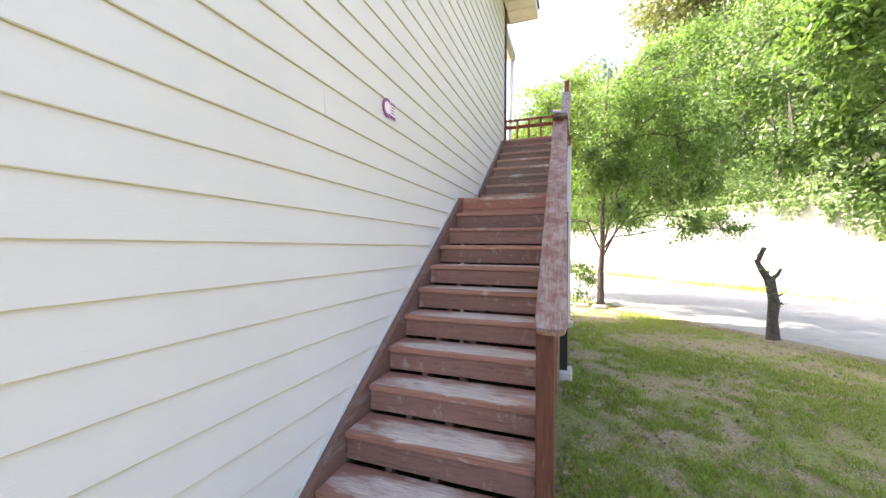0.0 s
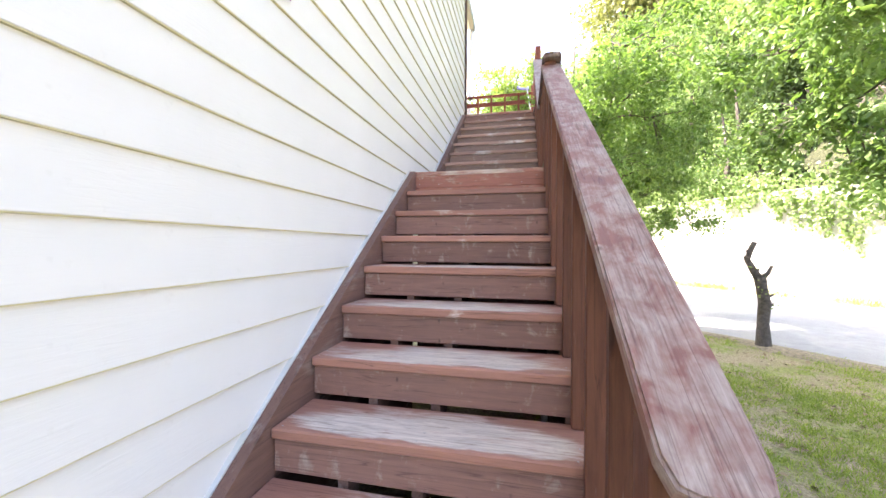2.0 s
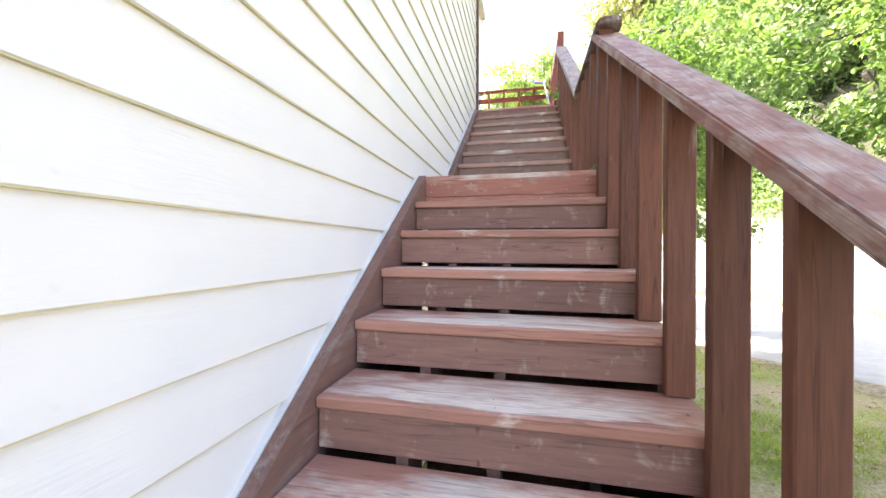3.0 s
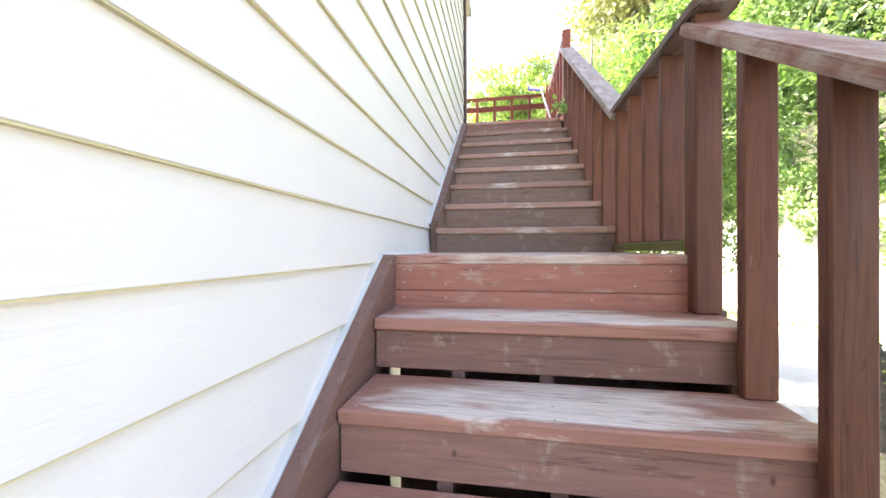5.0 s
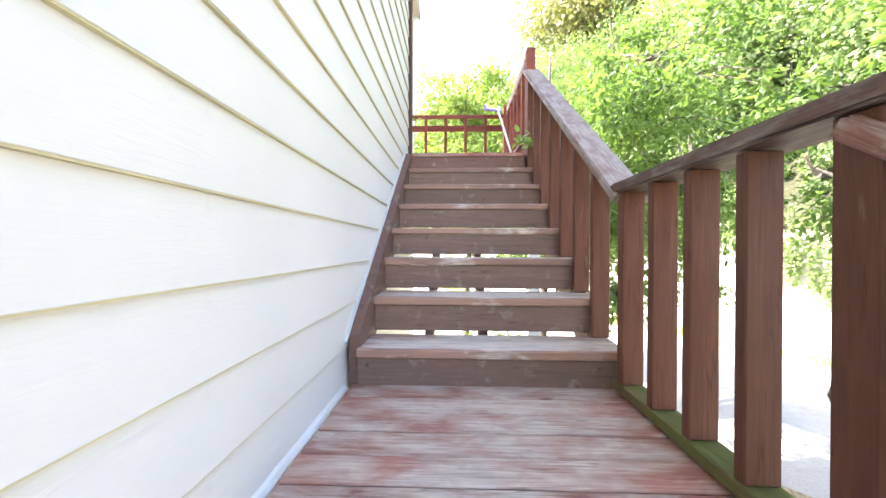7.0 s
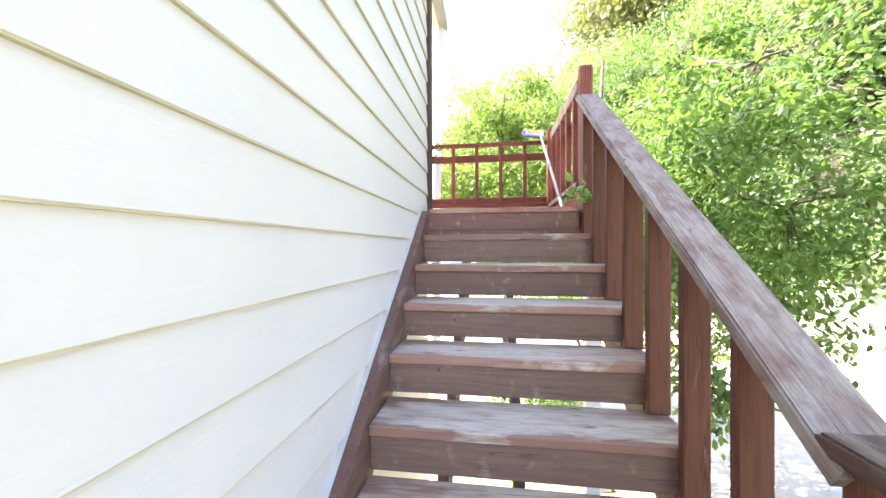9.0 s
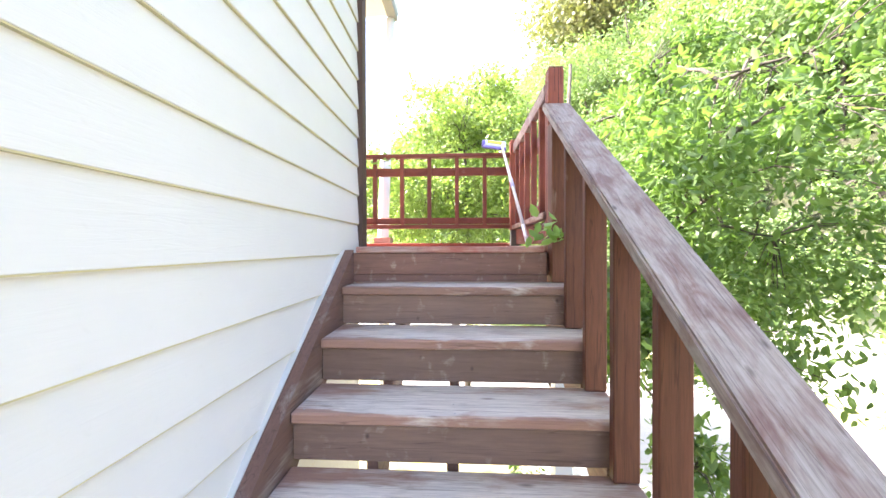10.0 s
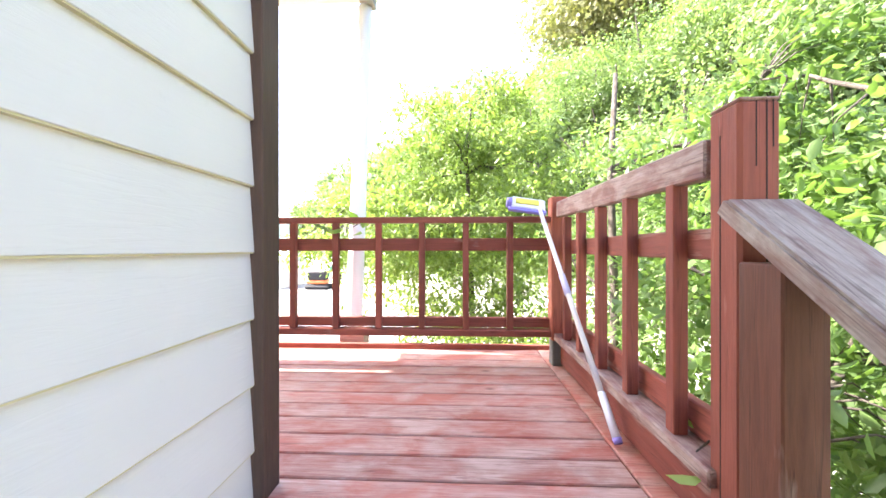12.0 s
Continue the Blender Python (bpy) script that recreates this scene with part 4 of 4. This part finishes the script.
for p in ((-0.23, 0.0, 1.27), (0.10, 0, 0.74), (0.10, 0.02, 0.60), (-0.19, 0.03, 1.36), (-0.1, 0, 1.1)):
    part("knob", tube_bm([Vector(p) * 1.0 - Vector((0.03 if p[0] > 0 else -0.03, 0, 0.01)), Vector(p) + Vector((0.025 if p[0] > 0 else -0.025, 0, 0.02))], [0.025, 0.012], 6), M_STUMP, stump)

nr = np.random.default_rng(44)
P = np.concatenate([np.array(c) + nr.normal(size=(14, 3)) * 0.05 for c in ((-0.13, -0.03, 1.10), (0.06, -0.05, 0.92), (0.10, -0.02, 0.66), (-0.07, -0.07, 0.78))])
A = unit(nr.normal(size=P.shape) * 0.7 + np.array([0, -0.5, 0.3]))
S = unit(np.cross(A, unit(nr.normal(size=P.shape))))
L = 0.045 * (0.6 + 0.8 * nr.random(len(P)))
sprouts = new("sprouts", leaves_mesh("sprouts", P, A, S, L, L * 0.5, M_LEAF2, tri=True))
sprouts.parent = stump
tagged(sprouts, "small fresh green shoots on the bark")

# pale kerb stones by the tree
stone_bm = box_bm(-0.16, 0.16, -0.09, 0.09, -0.04, 0.09, 0.025)
for v in stone_bm.verts:
    v.co += Vector(noise.noise_vector(v.co * 7)) * 0.012
stone = tagged(new("kerb_stone", mesh_of("kerb_stone", stone_bm, M_CONCRETE)), "pale rough stone block at the lawn's edge", "stone", "kerb stones")
stone.location = (1.45, 8.15, 0)
for x, yy, r in ((1.85, 8.05, 12), (1.1, 8.3, -8)):
    copy_thing(stone, pose(x, yy, 0, 0, 0, r))

# ---------------------------------------------------------------- woods on the hill


def woods(name, label, count, d0, d1, a0, a1, height, leaf, per, material, seed, sit=0.55, hollow=None):
    nr = np.random.default_rng(seed)
    P, A, S, Ls = [], [], [], []
    bm = bmesh.new()
    for i in range(count):
        dist = d0 + (d1 - d0) * nr.random()
        al = a0 + (a1 - a0) * nr.random()
        h = height * (0.6 + 0.7 * nr.random())
        if hollow and hollow[0] < al < hollow[1] and dist < hollow[2]:
            h *= 0.42
        x, yy, _ = road_point(dist, al)
        z = hill_z(dist)
        r = h * (0.28 + 0.14 * nr.random())
        nb = 9
        for q in range(nb):
            c = np.array([x, yy, z + h * sit]) + unit(nr.normal(size=3)) * np.array([r, r, h * 0.3]) * 0.75
            m = per // nb
            v = unit(nr.normal(size=(m, 3)))
            p = c + v * (nr.random(m) ** 0.4)[:, None] * np.array([r * 0.6, r * 0.6, h * 0.19])
            P.append(p)
            n = unit(v + nr.normal(size=v.shape) * 0.6 + np.array([0, 0, 0.5]))
            a = unit(np.cross(n, nr.normal(size=v.shape)))
            A.append(a)
            S.append(np.cross(n, a))
            Ls.append(leaf * (0.6 + 0.9 * nr.random(m)))
        tube_into(bm, [(x, yy, z - 0.3), (x + nr.normal() * 0.2, yy, z + h * 0.4), (x + nr.normal() * 0.4, yy + nr.normal() * 0.3, z + h * 0.85)], [0.13, 0.09, 0.03], 5)
    P, A, S, Ls = (np.concatenate(q) for q in (P, A, S, Ls))
    me = leaves_mesh(name, P, A, S, Ls, Ls * 0.62, material, tri=True)
    ob = tagged(new(name, me), label, "woods", kind="stuff")
    tr = part("trunks", bm, M_BARK, ob)
    tagged(tr, kind="stuff")
    return ob


woods("undergrowth", "bright green bushes crowding the top of the wall", 280, RW + 0.4, RW + 7, 2, 40, 3.0, 0.10, 2000, M_FOREST, 50, 0.32, (3.0, 8.2, RW + 3.4))
woods("woods", "dense bright green deciduous woods on the slope", 85, RW + 1.5, RW + 9, 2, 38, 5.5, 0.14, 4300, M_FOREST, 51, 0.55)
woods("upper_woods", "tall green deciduous trees higher on the slope", 80, RW + 8, RW + 26, 2, 60, 6.5, 0.24, 3000, M_FOREST, 52)
woods("pine_woods", "olive-brown pines along the hill's crest", 34, RW + 9, RW + 22, 6, 25, 11.0, 0.30, 2200, M_PINE, 53, 0.65)
woods("far_woods", "green trees far along the hillside", 80, RW + 2, RW + 40, 36, 110, 9.0, 0.6, 700, M_FOREST, 54)


def ivy():
    nr = np.random.default_rng(61)
    n = 70000
    al = nr.uniform(1, 50, n)
    top = WALL_TOP + 0.45 + 0.5 * nr.random(n)
    big = np.array([noise.noise((a * 0.42, 5.0, 0)) for a in al])
    small = np.array([noise.noise((a * 2.3, 9.0, 0)) for a in al])
    strand = np.array([noise.noise((a * 9.0, 2.0, 0)) for a in al])
    over = np.exp(-((al - 4.9) / 1.6) ** 2)
    hang = np.clip(0.0 + 0.9 * big + 0.6 * small + 0.8 * strand + 1.3 * over, -0.5, 2.3)
    z = top - nr.random(n) ** 0.65 * (0.75 + hang)
    keep = (z > WALL_TOP + 0.15) | (strand > -0.12)
    al, z = al[keep], z[keep]
    n = len(al)
    dist = RW - 0.05 - 0.3 * nr.random(n) * np.clip((z - 1.2) / 1.6, 0.1, 1) + np.where(z > WALL_TOP, nr.random(n) * 1.2, 0)
    N, T = np.array(ROAD_N), np.array(ROAD_T)
    xy = dist[:, None] * N + al[:, None] * T
    P = np.column_stack([xy, z])
    out = unit(np.column_stack([np.repeat(-N[None], n, 0), np.full(n, 0.6)]) + nr.normal(size=(n, 3)) * 0.6)
    A = unit(np.cross(out, nr.normal(size=(n, 3))) + np.array([0, 0, -0.5]))
    S = unit(np.cross(out, A))
    L = 0.095 * (0.5 + 0.9 * nr.random(n))
    tagged(new("ivy", leaves_mesh("ivy", P, A, S, L, L * 0.8, M_IVY, tri=True)), "green vines hanging over the retaining wall", "vines", kind="stuff")


ivy()


# ---------------------------------------------------------------- grass
def grass(name, label, n, region, length, seed):
    nr = np.random.default_rng(seed)
    xy = region(nr, n)
    lump = np.array([noise.noise((p[0] * 0.9, p[1] * 0.9, 2.0)) + 0.8 * noise.noise((p[0] * 5.0, p[1] * 5.0, 4.0)) for p in xy])
    keep = 1.3 * lump + nr.random(len(xy)) * 0.9 > 0.46
    xy, lump = xy[keep], lump[keep]
    m = len(xy)
    P = np.column_stack([xy, np.full(m, -0.005)])
    A = unit(np.column_stack([nr.normal(size=(m, 2)) * 0.55, np.ones(m)]))
    S = unit(np.cross(A, unit(nr.normal(size=(m, 3)))))
    L = length * (0.5 + 0.8 * nr.random(m)) * (1 + 0.5 * np.clip(lump, -0.5, 1))
    tagged(new(name, leaves_mesh(name, P, A, S, L, np.full(m, 0.0045) + L * 0.04, M_GRASS, tri=True)), label, "grass", kind="stuff")


def lawn_region(nr, n):
    xy = np.column_stack([nr.uniform(1.0, 7.0, n), nr.uniform(-0.8, 9.0, n)])
    near = nr.random(n) < 0.45
    xy[near] = np.column_stack([1.18 + np.abs(nr.normal(size=near.sum())) * 1.9, nr.normal(1.8, 2.1, near.sum())])
    d = xy @ np.array(LAWN_N)
    return xy[(d < LAWN_D - 0.10 + 0.30 * nr.random(n))]


def verge_region(nr, n):
    d, a = nr.uniform(12.85, 13.95, n), nr.uniform(-12, 30, n)
    return d[:, None] * np.array(ROAD_N) + a[:, None] * np.array(ROAD_T)


grass("lawn_grass", "short patchy green lawn grass", 230000, lawn_region, 0.040, 71)


def litter(n, seed):
    """Dead leaves, thickest beside the stair and along the lawn's edge."""
    nr = np.random.default_rng(seed)
    xy = np.column_stack([1.2 + nr.random(n) ** 1.7 * 5.0, nr.uniform(-0.6, 8.0, n)])
    xy = xy[xy @ np.array(LAWN_N) < LAWN_D]
    m = len(xy)
    up = unit(np.column_stack([nr.normal(size=(m, 2)) * 0.35, np.ones(m)]))
    A = unit(np.cross(up, nr.normal(size=(m, 3))))
    S = unit(np.cross(up, A))
    L = 0.045 * (0.5 + nr.random(m))
    P = np.column_stack([xy, 0.010 + 0.022 * nr.random(m)])
    tagged(new("leaf_litter", leaves_mesh("leaf_litter", P, A, S, L, L * 0.5, M_LITTER, tri=True)), "dry brown leaves scattered on the lawn", "leaves", kind="stuff")


litter(2600, 74)
grass("verge_grass", "tall pale grass at the foot of the wall", 16000, verge_region, 0.22, 72)


# ---------------------------------------------------------------- twig reaching over the deck, leaf on the far rail
def sprig(name, label, base, tip, leaf, n, seed):
    nr = np.random.default_rng(seed)
    t = thing(name, label, "twig", at=base)
    b = Vector(tip) - Vector(base)
    pts = curve_pts((0, 0, 0), b, 0.06, 5, random.Random(seed), 0.05)
    part("stem", tube_bm(pts, [0.006, 0.005, 0.0045, 0.004, 0.003, 0.002], 6), M_BARK, t, smooth=True)
    f = np.linspace(0.45, 1.0, n)
    P = np.array([list(Vector((0, 0, 0)).lerp(b, q) + Vector((0, 0, 0.06 * b.length * math.sin(math.pi * q)))) for q in f])
    P += nr.normal(size=(n, 3)) * leaf * 0.35
    A = unit(np.array(b.normalized()) * 0.5 + nr.normal(size=(n, 3)) * 0.7 + np.array([-0.1, -0.2, -0.45]))
    S = unit(np.cross(A, unit(np.array([0, -0.5, 1.0]) + nr.normal(size=(n, 3)) * 0.3)))
    L = leaf * (0.75 + 0.4 * nr.random(n))
    ob = new("leaves", leaves_mesh("leaves", P, A, S, L, L * 0.58, M_SPRIG))
    ob.parent = t
    return t


sprig("leafy_twig", "fresh green leafy twig poking through the railing", (1.40, 5.62, 3.50), (0.95, 5.34, 3.655), 0.078, 32, 81)
sprig("leafy_twig", "green leafy twig lying over the far deck rail", (-0.05, 7.36, 4.47), (-0.18, 7.03, 4.39), 0.10, 8, 82)
sprig("leafy_twig", "green leaf poking through the side railing", (1.42, 5.95, 3.76), (1.08, 5.72, 3.77), 0.10, 3, 83)

# ---------------------------------------------------------------- far shed and excavator beside the lane
M_SHED = plain("pale_shed_wall", (0.62, 0.64, 0.66), 0.7)
M_SHEDROOF = plain("blue_grey_roof", (0.35, 0.45, 0.52), 0.5)
shed = thing("shed", "pale low shed with blue-grey roof, far off", "shed", at=(-23, 46, 0))
part("wall", box_bm(-4.5, 4.5, -3, 3, 0, 2.9, 0.02), M_SHED, shed)
part("roof", extrude_profile([(-3.3, 2.85), (3.3, 2.85), (3.3, 3.0), (0, 4.3), (-3.3, 3.0)], "x", -4.8, 4.8), M_SHEDROOF, shed)
part("door", box_bm(0.5, 2.9, -3.05, -2.99, 0, 2.3, 0.01), M_GALV, shed)
M_ORANGE = plain("orange_paint", (0.55, 0.16, 0.05), 0.5)
M_GREEN = plain("green_paint", (0.03, 0.16, 0.09), 0.5)
M_RUBBER = plain("black_rubber", (0.02, 0.02, 0.022), 0.8)
ex = thing("excavator", "small parked excavator with green arm, far off", "excavator", at=(-14.3, 43, 0.0))
for yy in (-0.75, 0.75):
    part("track", box_bm(-1.3, 1.3, yy - 0.2, yy + 0.2, 0.0, 0.55, 0.2), M_RUBBER, ex)
part("body", box_bm(-1.2, 0.9, -0.75, 0.75, 0.6, 1.0, 0.12), M_ORANGE, ex, "orange engine body")
part("cab", box_bm(-1.1, 0.85, -0.7, 0.6, 1.0, 1.9, 0.12), M_RUBBER, ex, "dark cab")
part("boom", tube_bm([(0.7, 0.3, 1.2), (1.5, 0.3, 2.9), (2.3, 0.3, 3.4)], [0.16, 0.15, 0.12], 6), M_GREEN, ex, "green boom")
part("stick", tube_bm([(2.3, 0.3, 3.4), (2.1, 0.3, 1.6)], [0.11, 0.09], 6), M_GREEN, ex)
part("bucket", box_bm(1.75, 2.3, 0.0, 0.6, 1.0, 1.6, 0.08), M_RUBBER, ex)
